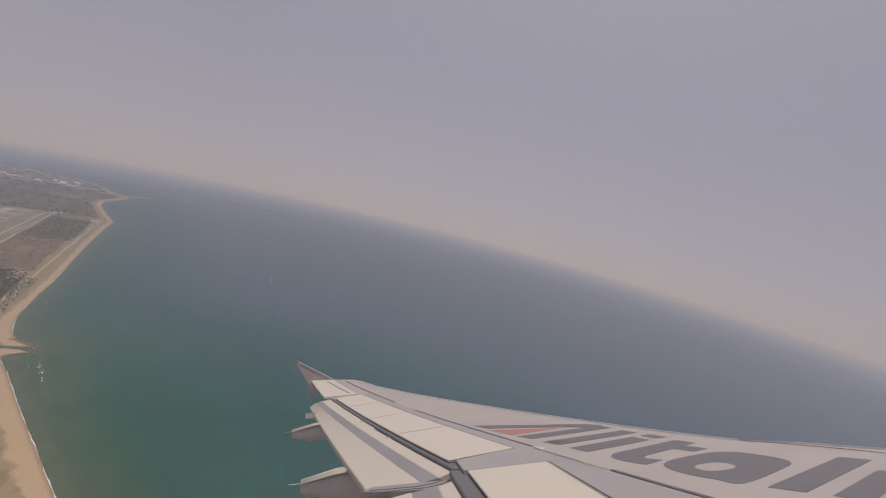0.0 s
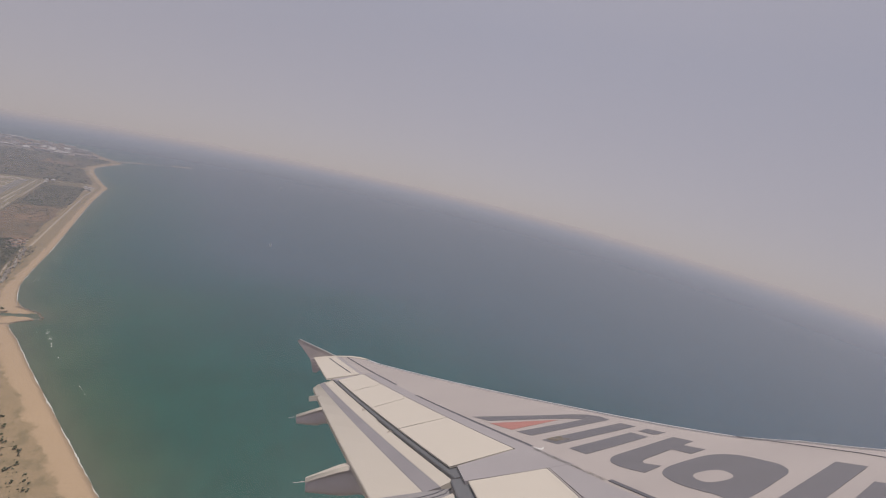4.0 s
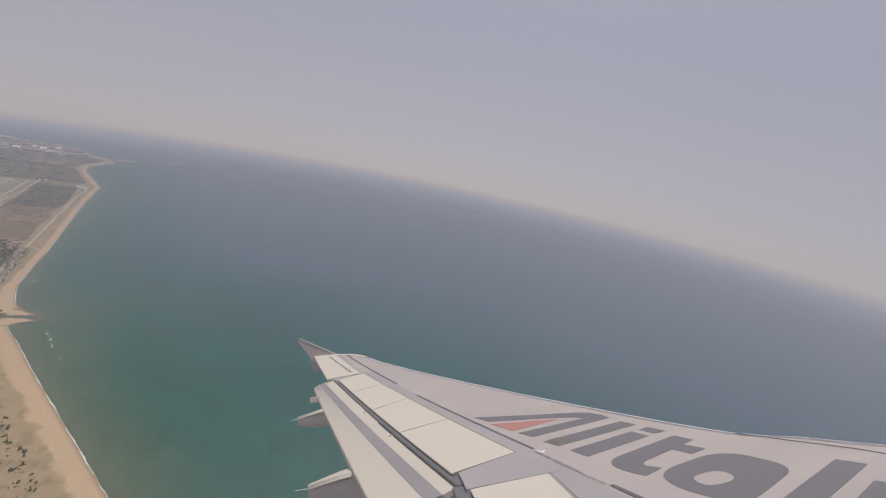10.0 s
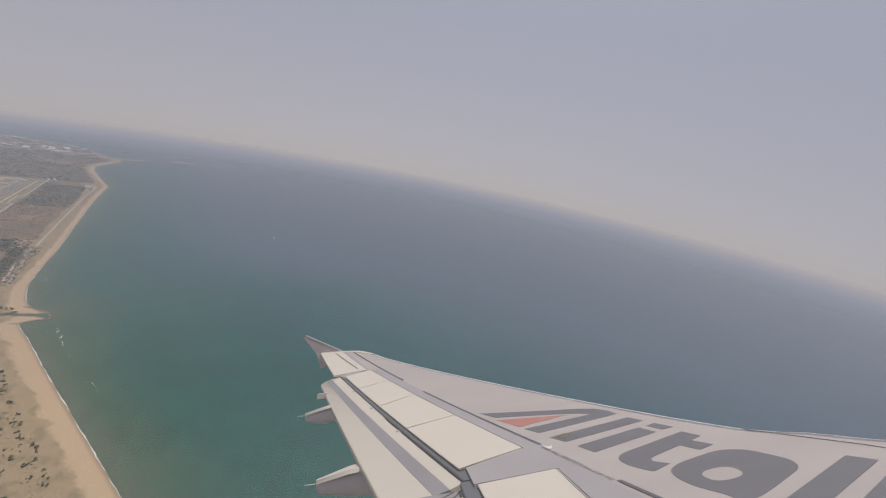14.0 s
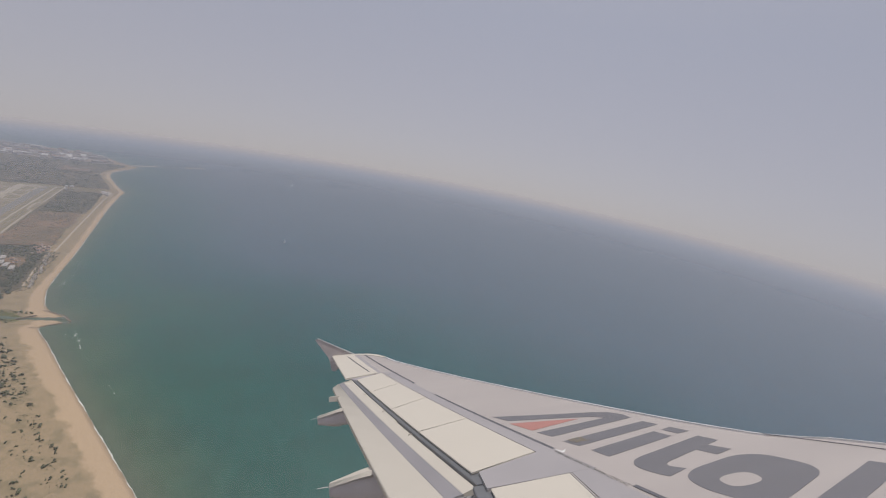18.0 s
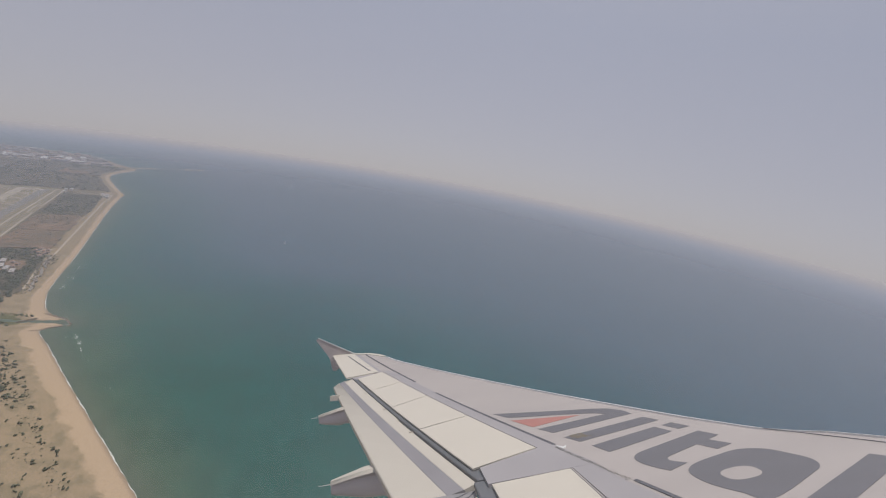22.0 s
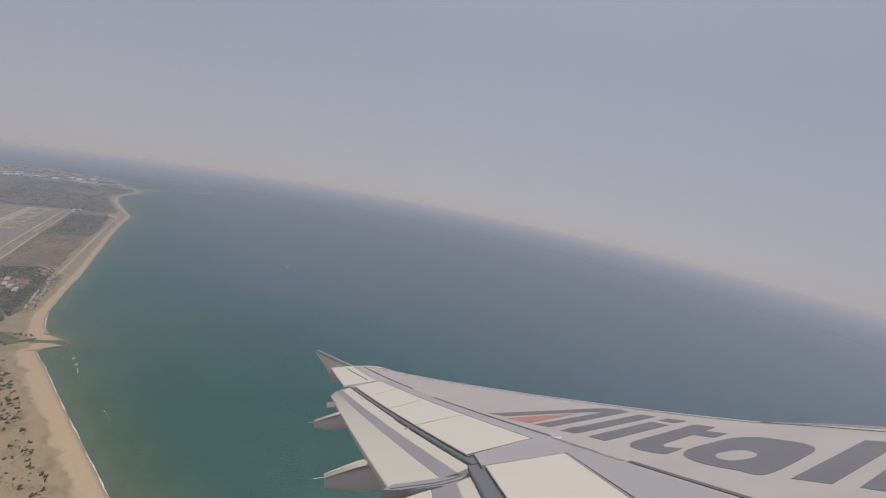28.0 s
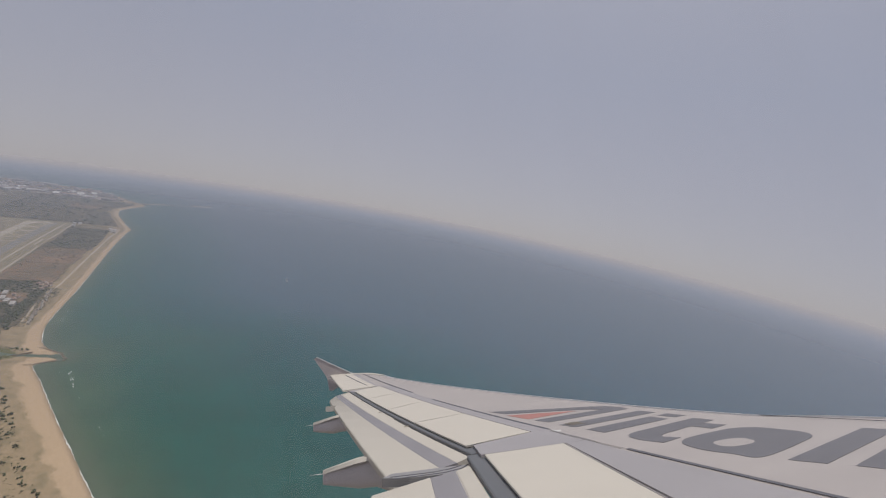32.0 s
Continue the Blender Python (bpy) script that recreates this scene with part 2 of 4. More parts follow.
LEAD = [(1.7, 0.7), (4.0, 1.5), (5.5, 1.90), (6.08, 2.55), (6.20, 2.67), (6.36, 2.79), (6.45, 2.89), (6.58, 3.12), (6.80, 3.37), (6.94, 3.47), (7.16, 3.60), (7.6, 3.854), (15.67, 7.93), (16.4, 8.2), (17.0, 8.5), (17.4, 8.85), (17.62, 9.3), (17.8, 10.2)]
SPOIL_F = [(6.4, 5.91), (13.95, 8.31)]
SPOIL_A = [(6.4, 6.92), (13.4, 8.935)]
AIL_F = [(13.9, 8.54), (17.6, 9.71)]
TRAIL = [(13.5, 9.24), (17.8, 10.25)]


def rear(s):
    if s < 6.42:
        return 6.04
    if s < 6.86:
        return 6.955
    return along(SPOIL_F, s) if s < 13.9 else along(AIL_F, s)


def wing_section(s):
    le, re = along(LEAD, s), rear(s)
    c = max(re - le, 0.05)
    t = 0.16 * c + 0.05
    shape = [(0.0, -min(0.16, 0.4 * t)), (0.012, -0.07), (0.04, -0.03), (0.10, -0.007), (min(0.2, 0.3 * c), 0.0), (0.5 * c, 0.0), (c, 0.0),
             (c, -min(0.5 * t, 0.18)), (0.6 * c, -0.95 * t), (0.25 * c, -t), (0.05 * c, -0.75 * t)]
    return [(s, le + da, top(s) + dz) for da, dz in shape]


stations = [1.75, 2.5, 3.2, 4.0, 4.8, 5.5, 5.8, 6.13, 6.3, 6.415, 6.425, 6.6, 6.78, 6.855, 6.865, 7.2] + [7.6 + 0.4 * i for i in range(16)] + [13.89, 13.91, 14.3, 14.8, 15.2, 15.67, 16.0, 16.4, 16.7, 17.0, 17.2, 17.4, 17.52, 17.62]
wing = part("wing", loft([wing_section(s) for s in stations]), WING_GREY, airliner, "pale grey painted wing skin")
for p in wing.data.polygons:
    p.use_smooth = False


def slab(name, corners, mat, parent, thick=0.03, lift=0.006, label="", drop=(0, 0), cuts=8):
    """A panel lying along the wing between two lines: corners are fore-in, fore-out, aft-out, aft-in as (s, a); drop: depth under the skin, fore and aft."""
    (s0, a0), (s1, a1), (s2, a2), (s3, a3) = corners
    rings = []
    for i in range(cuts + 1):
        k = i / cuts
        sf, af, sb, ab = s0 + (s1 - s0) * k, a0 + (a1 - a0) * k, s3 + (s2 - s3) * k, a3 + (a2 - a3) * k
        zf, zb = top(sf) + lift + drop[0], top(sb) + lift + drop[1]
        e = 0.12 * thick
        rings.append([(sf, af, zf - e), (sf, af + 0.012, zf), (sb, ab - 0.012, zb), (sb, ab, zb - e), (sb, ab, zb - thick * 0.8), (sf, af, zf - thick)])
    return part(name, loft(rings), mat, parent, label)


def strip(name, p0, p1, width, mat, parent, lift=0.008, label=""):
    """A thin line on the upper skin."""
    (s0, a0), (s1, a1) = p0, p1
    d = Vector((s1 - s0, a1 - a0)).normalized()
    o = Vector((-d.y, d.x)) * width / 2
    rings = []
    for i in range(13):
        k = i / 12
        s, a = s0 + (s1 - s0) * k, a0 + (a1 - a0) * k
        z0, z1 = top(s - o.x) + lift, top(s + o.x) + lift
        rings.append([(s - o.x, a - o.y, z0), (s + o.x, a + o.y, z1), (s + o.x, a + o.y, z1 - 0.004), (s - o.x, a - o.y, z0 - 0.004)])
    return part(name, loft(rings), mat, parent, label)


# slats along the leading edge
def slat(s0, s1, chord, rise=0.0):
    rings = []
    for i in range(25):
        s = s0 + (s1 - s0) * i / 24
        le, z = along(LEAD, s), top(s) + rise
        rings.append([(s, le - 0.03, z - 0.18), (s, le - 0.05, z - 0.11), (s, le - 0.04, z - 0.05), (s, le - 0.01, z - 0.006), (s, le + chord * 0.5, z + 0.004), (s, le + chord, z + 0.006),
                      (s, le + chord, z - 0.02), (s, le + 0.02, z - 0.12)])
    return part("slat", loft(rings), SLAT_METAL, airliner, "bright bare metal slat")


for s0, s1 in ((6.45, 9.2), (9.205, 11.6), (11.605, 13.9), (13.905, 16.35)):
    slat(s0, s1, 0.06)
slat(2.0, 6.448, 0.05, 0.0)
for p0, p1 in (((6.80, 3.42), (6.53, 3.215)), ((6.53, 3.215), (6.15, 2.918)), ((6.15, 2.918), (5.92, 2.75)), ((5.92, 2.75), (4.6, 2.1))):
    strip("slat_seam", p0, p1, 0.012, SEAM, airliner)

# spoilers: four outboard, one inboard
cuts_aft = [6.82, 8.60, 10.14, 11.83, 13.36]
cuts_fore = [7.19, 8.98, 10.72, 12.37, 13.92]
g = 0.012
for f0, f1, s0, s1 in zip(cuts_fore, cuts_fore[1:], cuts_aft, cuts_aft[1:]):
    slab("spoiler", ((f0 + g, along(SPOIL_F, f0 + g) + 0.012), (f1 - g, along(SPOIL_F, f1 - g) + 0.012), (s1 - g, along(SPOIL_A, s1 - g)), (s0 + g, along(SPOIL_A, s0 + g))), CREAM, airliner, 0.025, 0.008, "cream painted spoiler panel")
inboard_spoiler = slab("spoiler", ((2.4, 6.047), (6.46, 6.045), (6.36, 6.93), (2.4, 6.93)), CREAM, airliner, 0.025, 0.010, "cream painted inboard spoiler panel")
for i in range(22):
    s, a = (6.40 - 0.055 * i, 6.085) if i < 14 else (6.42 - 0.004 * (i - 13), 6.085 + 0.1 * (i - 13))
    part("rivet", loft([[(s + 0.0045 * math.cos(w), a + 0.0045 * math.sin(w), top(s) + z) for w in [k * math.pi / 3 for k in range(6)]] for z in (0.009, 0.0115)]), JOINT_GREY, inboard_spoiler)
strip("panel_edge", (6.50, 6.036), (4.2, 6.036), 0.007, JOINT_GREY, airliner)
slab("spoiler_floor", ((6.87, along(SPOIL_F, 6.87) - 0.05), (13.9, along(SPOIL_F, 13.9) - 0.05), (13.75, along(SPOIL_A, 13.75) - 0.06), (6.87, along(SPOIL_A, 6.87) - 0.06)), PANEL_GREY, airliner, 0.05, -0.04)
# grey strip ahead of the spoilers, and its sealant line
slab("access_panel", ((6.9, 5.83), (13.8, 7.97), (14.1, along(SPOIL_F, 13.95) + 0.0), (7.0, along(SPOIL_F, 7.0))), PANEL_GREY, airliner, 0.01, 0.005, "darker grey access panel strip")
strip("seam", (7.22, 5.93), (10.9, 7.09), 0.045, SEAM, airliner)
strip("seam", (12.2, 7.46), (17.3, 9.02), 0.05, SEAM, airliner)
slab("access_panel", ((13.95, 8.30), (17.3, 9.2), (17.3, 9.55), (13.95, 8.52)), PANEL_GREY, airliner, 0.01, 0.005, "darker grey access panel strip")
slab("access_panel", ((13.62, 8.20), (14.25, 8.38), (13.98, 9.30), (13.30, 8.90)), PANEL_GREY, airliner, 0.04, -0.016, "grey strip between the spoilers and the aileron")
# aileron
aileron = slab("aileron", ((13.98, 8.40), (17.5, 9.42), (17.72, 10.22), (13.62, 9.25)), CREAM, airliner, 0.05, 0.014, "cream painted aileron")
strip("seam", (14.25, 8.67), (17.2, 9.60), 0.04, SEAM, aileron, 0.018)
for i in range(4):
    s = 15.6 + 0.62 * i
    a = along(TRAIL, s)
    part("static_wick", loft([[(s - 0.012, a - 0.02, top(s) - 0.005), (s + 0.012, a - 0.02, top(s) - 0.005), (s, a - 0.02, top(s) + 0.012)], [(s - 0.003, a + 0.13, top(s) + 0.0), (s + 0.003, a + 0.13, top(s)), (s, a + 0.13, top(s) + 0.006)]]), FAIRING, aileron, "thin grey static wick")
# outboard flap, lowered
# shallow sheet: the darkness of the deep gap is put into its colour
slab("flap_cove", ((6.585, 6.70), (13.7, 8.70), (13.7, 9.10), (6.585, 7.035)), GAP_DARK, airliner, 0.06, -0.024, "dark sheet in the cove between the wing and the flap")
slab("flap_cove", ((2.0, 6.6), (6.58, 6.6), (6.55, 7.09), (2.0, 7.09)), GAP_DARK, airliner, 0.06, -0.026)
flap = slab("flap", ((6.57, 7.376), (13.70, 9.45), (13.95, 9.65), (6.54, 7.857)), CREAM, airliner, 0.10, 0.0, "cream painted outboard flap, lowered", (-0.12, -0.25))
slab("flap_band", ((6.58, 7.188), (13.74, 9.33), (13.68, 9.46), (6.57, 7.381)), BAND_GREY, flap, 0.05, -0.002, "grey unpainted band", (-0.09, -0.12))
slab("flap_nose", ((9.505, 7.863), (13.72, 9.11), (13.74, 9.33), (9.505, 8.070)), CREAM, flap, 0.07, 0.0, "cream flap nose", (-0.05, -0.09))
slab("flap_nose", ((6.60, 7.046), (9.50, 7.895), (9.50, 8.068), (6.58, 7.20)), CREAM, flap, 0.07, 0.0, "cream flap nose", (-0.055, -0.09))
part("flap_end", boxed(12.75, 12.98, 9.30, 9.56, top(12.9) - 0.36, top(12.9) - 0.24), CREAM, flap)
inner = slab("flap", ((2.0, 7.5), (6.28, 7.5), (6.30, 8.08), (2.0, 8.08)), CREAM, airliner, 0.10, 0.0, "cream painted inboard flap, lowered", (-0.12, -0.22))
slab("flap_band", ((2.0, 7.25), (6.29, 7.25), (6.28, 7.51), (2.0, 7.51)), BAND_GREY, inner, 0.05, -0.002, "grey unpainted band", (-0.09, -0.12))
slab("flap_nose", ((2.0, 7.10), (6.30, 7.10), (6.29, 7.25), (2.0, 7.25)), CREAM, inner, 0.07, 0.0, "cream flap nose", (-0.06, -0.09))
for s in (8.72, 10.3, 11.9):
    a = along(SPOIL_A, s) + 0.09
    part("hinge_bracket", boxed(s - 0.018, s + 0.018, a - 0.05, a + 0.04, top(s) - 0.09, top(s) - 0.045), CREAM, flap, "small cream hinge bracket")


# flap track fairings under the flap
def fairing(s, tail, zt, deep):
    """A slab-sided canoe: its blunt tail stands clear of the flap and its back climbs forward to the flap's edge."""
    def back(d):
        return zt + (0.22 * d if d < 0.55 else max(-0.04, 0.121 - 0.4 * max(0, d - 0.72)))

    rings = []
    for d in (0.0, 0.03, 0.10, 0.22, 0.36, 0.46, 0.55, 0.72, 0.95, 1.25, 1.7, 2.2, 2.7, 3.1, 3.35, 3.4):
        nose = min(1, (3.42 - d) / 0.9) ** 0.5
        r = min(0.165, 0.035 + 0.21 * d) * nose
        deepness = min(deep, 0.16 + 0.42 * d) * nose
        ring = []
        for j in range(12):
            w = 2 * math.pi * j / 12
            cx, cz = math.cos(w), math.sin(w)
            ring.append((s + r * math.copysign(abs(cx) ** 0.85, cx), tail - d, back(d) - deepness * (0.5 - 0.5 * math.copysign(abs(cz) ** 0.85, cz))))
        rings.append(ring[::-1])
    f = part("flap_track_fairing", loft(rings), FAIRING, airliner, "grey canoe-shaped flap track fairing", True)
    # sunlit top of the tail, put in as a cream piece over the grey body
    part("lit_fairing_top", loft([[(s - w, tail - d, back(d) - 0.03), (s + w, tail - d, back(d) - 0.03), (s + w * 0.8, tail - d, back(d) + 0.02), (s - w * 0.8, tail - d, back(d) + 0.02)] for w, d in ((0.19, 0.64), (0.165, 0.45), (0.112, 0.25), (0.045, 0.0))]), CREAM, f, "cream cap painted as the sunlit top of the fairing tail")
    part("static_wick", loft([[(s + dx, a, zt - 0.03 + dz) for dx, dz in ((-r, 0), (r, 0), (0, r))] for a, r in ((tail - 0.03, 0.010), (tail + 0.17, 0.004))]), FAIRING, f)
    return f


fairing(11.8, 9.66, top(11.8) - 0.40, 0.34)
fairing(8.3, 8.86, top(8.3) - 0.45, 0.38)
fairing(4.6, 9.0, top(4.6) - 0.50, 0.42)

# wing tip fence
prof = [(9.35, 2.60), (10.70, 3.335), (10.80, 3.30), (10.36, 2.66), (10.30, 2.50), (10.24, 2.17), (10.14, 2.13), (9.55, 2.45)]
part("wingtip_fence", loft([[(17.66 + 0.035 * (z - 2.6), a, z) for a, z in prof], [(17.70 + 0.035 * (z - 2.6), a, z) for a, z in prof]]), FENCE, airliner, "brownish grey wingtip fence with a painted sunlit edge")
# sunlight on the fence's upper edge, put in as a white strip
part("lit_fence_edge", loft([[(17.64 + dx + 0.035 * (z - 2.6), a + da, z + dz) for dx, da, dz in ((0, 0, 0.004), (0.08, 0, 0.004), (0.08, -0.03, 0.022), (0, -0.03, 0.022))] for a, z in ((9.30, 2.585), (10.0, 2.955), (10.72, 3.34))]), WHITE, airliner, "white strip painted as the sunlit leading edge of the fence")


# markings on the upper skin
def mark(name, corners, mat, parent, hole=None, lift=0.0035, thick=0.002):
    """A flat painted shape with thickness, from its outline in (s, a), with an optional hole of equally many corners."""
    bm = bmesh.new()
    up = [bm.verts.new((s, a, top(s) + lift)) for s, a in corners]
    lo = [bm.verts.new((s, a, top(s) + lift - thick)) for s, a in corners]
    k = len(corners)
    for i in range(k):
        bm.faces.new((lo[i], lo[(i + 1) % k], up[(i + 1) % k], up[i]))
    if hole:
        hu = [bm.verts.new((s, a, top(s) + lift)) for s, a in hole]
        hl = [bm.verts.new((s, a, top(s) + lift - thick)) for s, a in hole]
        for i in range(k):
            bm.faces.new((up[i], up[(i + 1) % k], hu[(i + 1) % k], hu[i]))
            bm.faces.new((hu[i], hu[(i + 1) % k], hl[(i + 1) % k], hl[i]))
    else:
        bmesh.ops.triangle_fill(bm, edges=[e for e in bm.edges if e.verts[0] in up and e.verts[1] in up], use_beauty=True)
    return part(name, bm, mat, parent)


tagged(mark("access_panel", [(7.22, 5.94), (7.19, 6.15), (6.83, 6.965), (6.385, 6.965), (6.48, 6.04), (6.52, 5.72)], PANEL_GREY, airliner, None, 0.006, 0.05), "darker grey access panel at the wing kink")
joint = tagged(mark("flap_joint", [(6.575, 7.10), (6.565, 7.40), (6.54, 7.88), (6.42, 7.98), (6.34, 7.7), (6.32, 7.3), (6.36, 7.16), (6.48, 7.08)], JOINT_GREY, airliner, None, -0.115, 0.08), "dark grey joint fairing between the flaps")
for p0, p1 in (((6.60, 7.06), (6.45, 7.17)), ((6.45, 7.17), (6.37, 7.36)), ((6.37, 7.36), (6.34, 7.9)), ((6.56, 7.16), (6.48, 7.28)), ((6.48, 7.28), (6.43, 7.45)), ((6.43, 7.45), (6.42, 7.9))):
    strip("seal", p0, p1, 0.014, SEAM, joint, -0.111)
tagged(mark("tip_cap", [(16.45, 8.24), (17.0, 8.53), (17.38, 8.87), (17.60, 9.32), (17.76, 10.2), (17.60, 10.2), (17.44, 9.40), (17.24, 9.0), (16.9, 8.68), (16.45, 8.36)], CREAM, airliner, None, 0.016, 0.02), "cream cap along the wing tip")
tagged(mark("access_panel", [(6.515, 5.745), (6.49, 6.01), (3.0, 6.01), (3.0, 4.82), (6.0, 5.66)], PANEL_GREY, airliner, None, 0.005, 0.02), "grey walkway panel ahead of the inboard spoiler")
marking = new("wing_marking")
marking.parent = airliner
tagged(marking, "navy and red painted slanted shapes on the wing")
mark("slanted_shape", [(8.90, 6.33), (8.58, 6.15), (8.40, 5.35), (8.27, 4.90), (8.16, 4.76), (7.89, 5.91), (7.65, 5.78), (8.02, 4.42), (8.22, 4.45), (8.40, 4.58), (8.50, 4.80), (8.62, 5.30)], NAVY, marking)
mark("red_wedge", [(8.44, 6.16), (8.00, 5.95), (8.27, 5.12)], RED, marking)
mark("slanted_bar", [(7.43, 5.72), (7.20, 5.60), (7.59, 4.27), (7.81, 4.37)], NAVY, marking)
mark("slanted_bar", [(7.02, 5.53), (6.76, 5.44), (7.12, 4.40), (7.36, 4.49)], NAVY, marking)
mark("small_block", [(7.38, 4.37), (7.17, 4.28), (7.21, 4.09), (7.44, 4.20)], NAVY, marking)
mark("hooked_bar", [(7.02, 4.12), (6.80, 4.02), (6.71, 4.23), (6.51, 4.10), (6.42, 4.35), (6.62, 4.45), (6.43, 4.90), (6.38, 4.98), (6.31, 5.00), (6.20, 4.88), (6.08, 5.15), (6.17, 5.22), (6.28, 5.28), (6.36, 5.305), (6.44, 5.31), (6.51, 5.285), (6.57, 5.24), (6.62, 5.17), (6.66, 5.08)], NAVY, marking)


def oval(cs, ca, rs, ra, lean, n=28, power=2.6):
    pts = []
    for i in range(n):
        w = 2 * math.pi * i / n
        u = math.copysign(abs(math.cos(w)) ** (2 / power), math.cos(w)) * rs
        v = math.copysign(abs(math.sin(w)) ** (2 / power), math.sin(w)) * ra
        pts.append((cs + u + lean * v, ca + v))
    return pts


def rounded(pts, n=5):
    """A closed outline with its corners softened."""
    out = []
    for i, b in enumerate(pts):
        a, c, d = (np.array(pts[(i + k) % len(pts)]) for k in (-1, 1, 2))
        b = np.array(b)
        for t in np.linspace(0, 1, n, endpoint=False):
            out.append(tuple(0.5 * (2 * b + (c - a) * t + (2 * a - 5 * b + 4 * c - d) * t * t + (3 * b - a - 3 * c + d) * t ** 3)))
    return out


mark("rounded_block", rounded([(6.02, 5.00), (6.13, 4.88), (6.20, 4.72), (6.26, 4.52), (6.32, 4.30), (6.33, 4.12), (6.25, 3.93), (6.08, 3.83), (5.91, 3.77), (5.79, 3.80), (5.71, 3.87), (5.62, 4.03), (5.31, 4.76), (5.48, 4.90), (5.68, 5.01), (5.87, 5.04)]), NAVY, marking)
mark("pale_inlay", oval(5.82, 4.60, 0.125, 0.20, -0.14, 20), WING_GREY, marking, None, 0.0045, 0.002)
mark("slanted_bar", [(5.17, 4.68), (4.98, 4.53), (5.61, 3.07), (5.80, 3.21)], NAVY, marking)
mark("slanted_bar", [(4.87, 4.42), (4.69, 4.30), (5.16, 3.28), (5.32, 3.40)], NAVY, marking)
patch_rng = random.Random(5)
for i in range(20):
    cs, ca, cr = 7.41 + patch_rng.uniform(-0.07, 0.07), 5.50 + patch_rng.uniform(-0.13, 0.13), patch_rng.uniform(0.012, 0.034)
    mark("worn_patch", [(cs + cr * patch_rng.uniform(0.6, 1.3) * math.cos(w), ca + cr * patch_rng.uniform(0.6, 1.5) * math.sin(w)) for w in [k * math.pi / 4 for k in range(8)]], STAIN, airliner, None, 0.0042 + 0.0003 * i, 0.0003)
strip("walkway_line", (6.0, 5.58), (3.0, 4.7), 0.05, SEAM, airliner, 0.008)
mark("chipped_paint", [(7.16, 5.98), (7.20, 5.92), (7.12, 5.86), (7.16, 5.80), (7.08, 5.84), (7.04, 5.93), (7.10, 5.92)], WHITE, airliner)
for s, a, r in ((6.52, 5.93, 0.018), (6.30, 5.85, 0.014), (6.80, 6.46, 0.016), (6.77, 6.56, 0.013), (6.71, 6.64, 0.015), (6.73, 6.72, 0.012), (6.62, 6.30, 0.007), (9.9, 6.70, 0.012), (9.3, 6.42, 0.008)):
    mark("paint_scuff", [(s + r * math.cos(w) * (1 + 0.4 * math.sin(3 * w)), a + r * 1.4 * math.sin(w)) for w in [k * math.pi / 4 for k in range(8)]], WHITE, airliner)

# the warning along the walkway
words = bpy.data.curves.new("walkway_warning", "FONT")
words.body, words.size, words.extrude, words.space_character = "DO NOT WALK OUTSIDE THIS AREA", 0.078, 0.0005, 1.1
words.offset = -0.0006
holder = new("walkway_warning", words)
dg = bpy.context.evaluated_depsgraph_get()
text_mesh = bpy.data.meshes.new_from_object(holder.evaluated_get(dg))
bpy.data.objects.remove(holder)
text_mesh.materials.clear()
text_mesh.materials.append(STENCIL)
run = max(v.co.x for v in text_mesh.vertices)
ux, uy = Vector((1.10, 0.32)).normalized(), Vector((-0.32, 1.10)).normalized()
for v in text_mesh.vertices:
    s = 6.03 + ux.x * v.co.x * 1.15 / run + uy.x * v.co.y
    a = 5.60 + ux.y * v.co.x * 1.15 / run + uy.y * v.co.y
    v.co = (s, a, top(s) + 0.009 + v.co.z)
warning = new("walkway_warning", text_mesh)
warning.parent = airliner
tagged(warning, "dark stencilled warning along the walkway")

# fuselage barrel; its cabin window is enlarged to fit the camera's path and view
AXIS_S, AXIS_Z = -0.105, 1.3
# opening sized so the moving camera always sees out, not to a real window
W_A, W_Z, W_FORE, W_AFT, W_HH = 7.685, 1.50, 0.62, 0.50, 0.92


def barrel(radius, a, ang):
    return (AXIS_S + radius * math.cos(ang), a, AXIS_Z + radius * math.sin(ang))


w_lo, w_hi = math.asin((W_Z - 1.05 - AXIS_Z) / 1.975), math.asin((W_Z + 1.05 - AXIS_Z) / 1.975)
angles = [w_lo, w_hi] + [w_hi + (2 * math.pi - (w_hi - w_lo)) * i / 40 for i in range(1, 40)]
stops = [1.0, 2.5, 4.0, 5.0, 6.0, W_A - 0.7, W_A + 0.7, 9.0, 10.0, 11.5, 13.0]
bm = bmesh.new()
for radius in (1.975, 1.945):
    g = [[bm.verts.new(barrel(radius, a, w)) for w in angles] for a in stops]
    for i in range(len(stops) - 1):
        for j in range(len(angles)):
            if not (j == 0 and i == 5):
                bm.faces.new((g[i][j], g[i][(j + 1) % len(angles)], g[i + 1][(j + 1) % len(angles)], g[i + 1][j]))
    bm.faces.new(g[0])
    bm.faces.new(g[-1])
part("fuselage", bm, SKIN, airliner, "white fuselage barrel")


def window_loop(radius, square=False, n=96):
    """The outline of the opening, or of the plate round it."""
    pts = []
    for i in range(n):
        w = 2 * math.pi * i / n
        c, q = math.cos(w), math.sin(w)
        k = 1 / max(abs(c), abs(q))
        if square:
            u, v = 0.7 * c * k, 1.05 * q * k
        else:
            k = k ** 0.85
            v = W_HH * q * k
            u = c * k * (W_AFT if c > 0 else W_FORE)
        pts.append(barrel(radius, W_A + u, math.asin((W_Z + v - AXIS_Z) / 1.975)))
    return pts


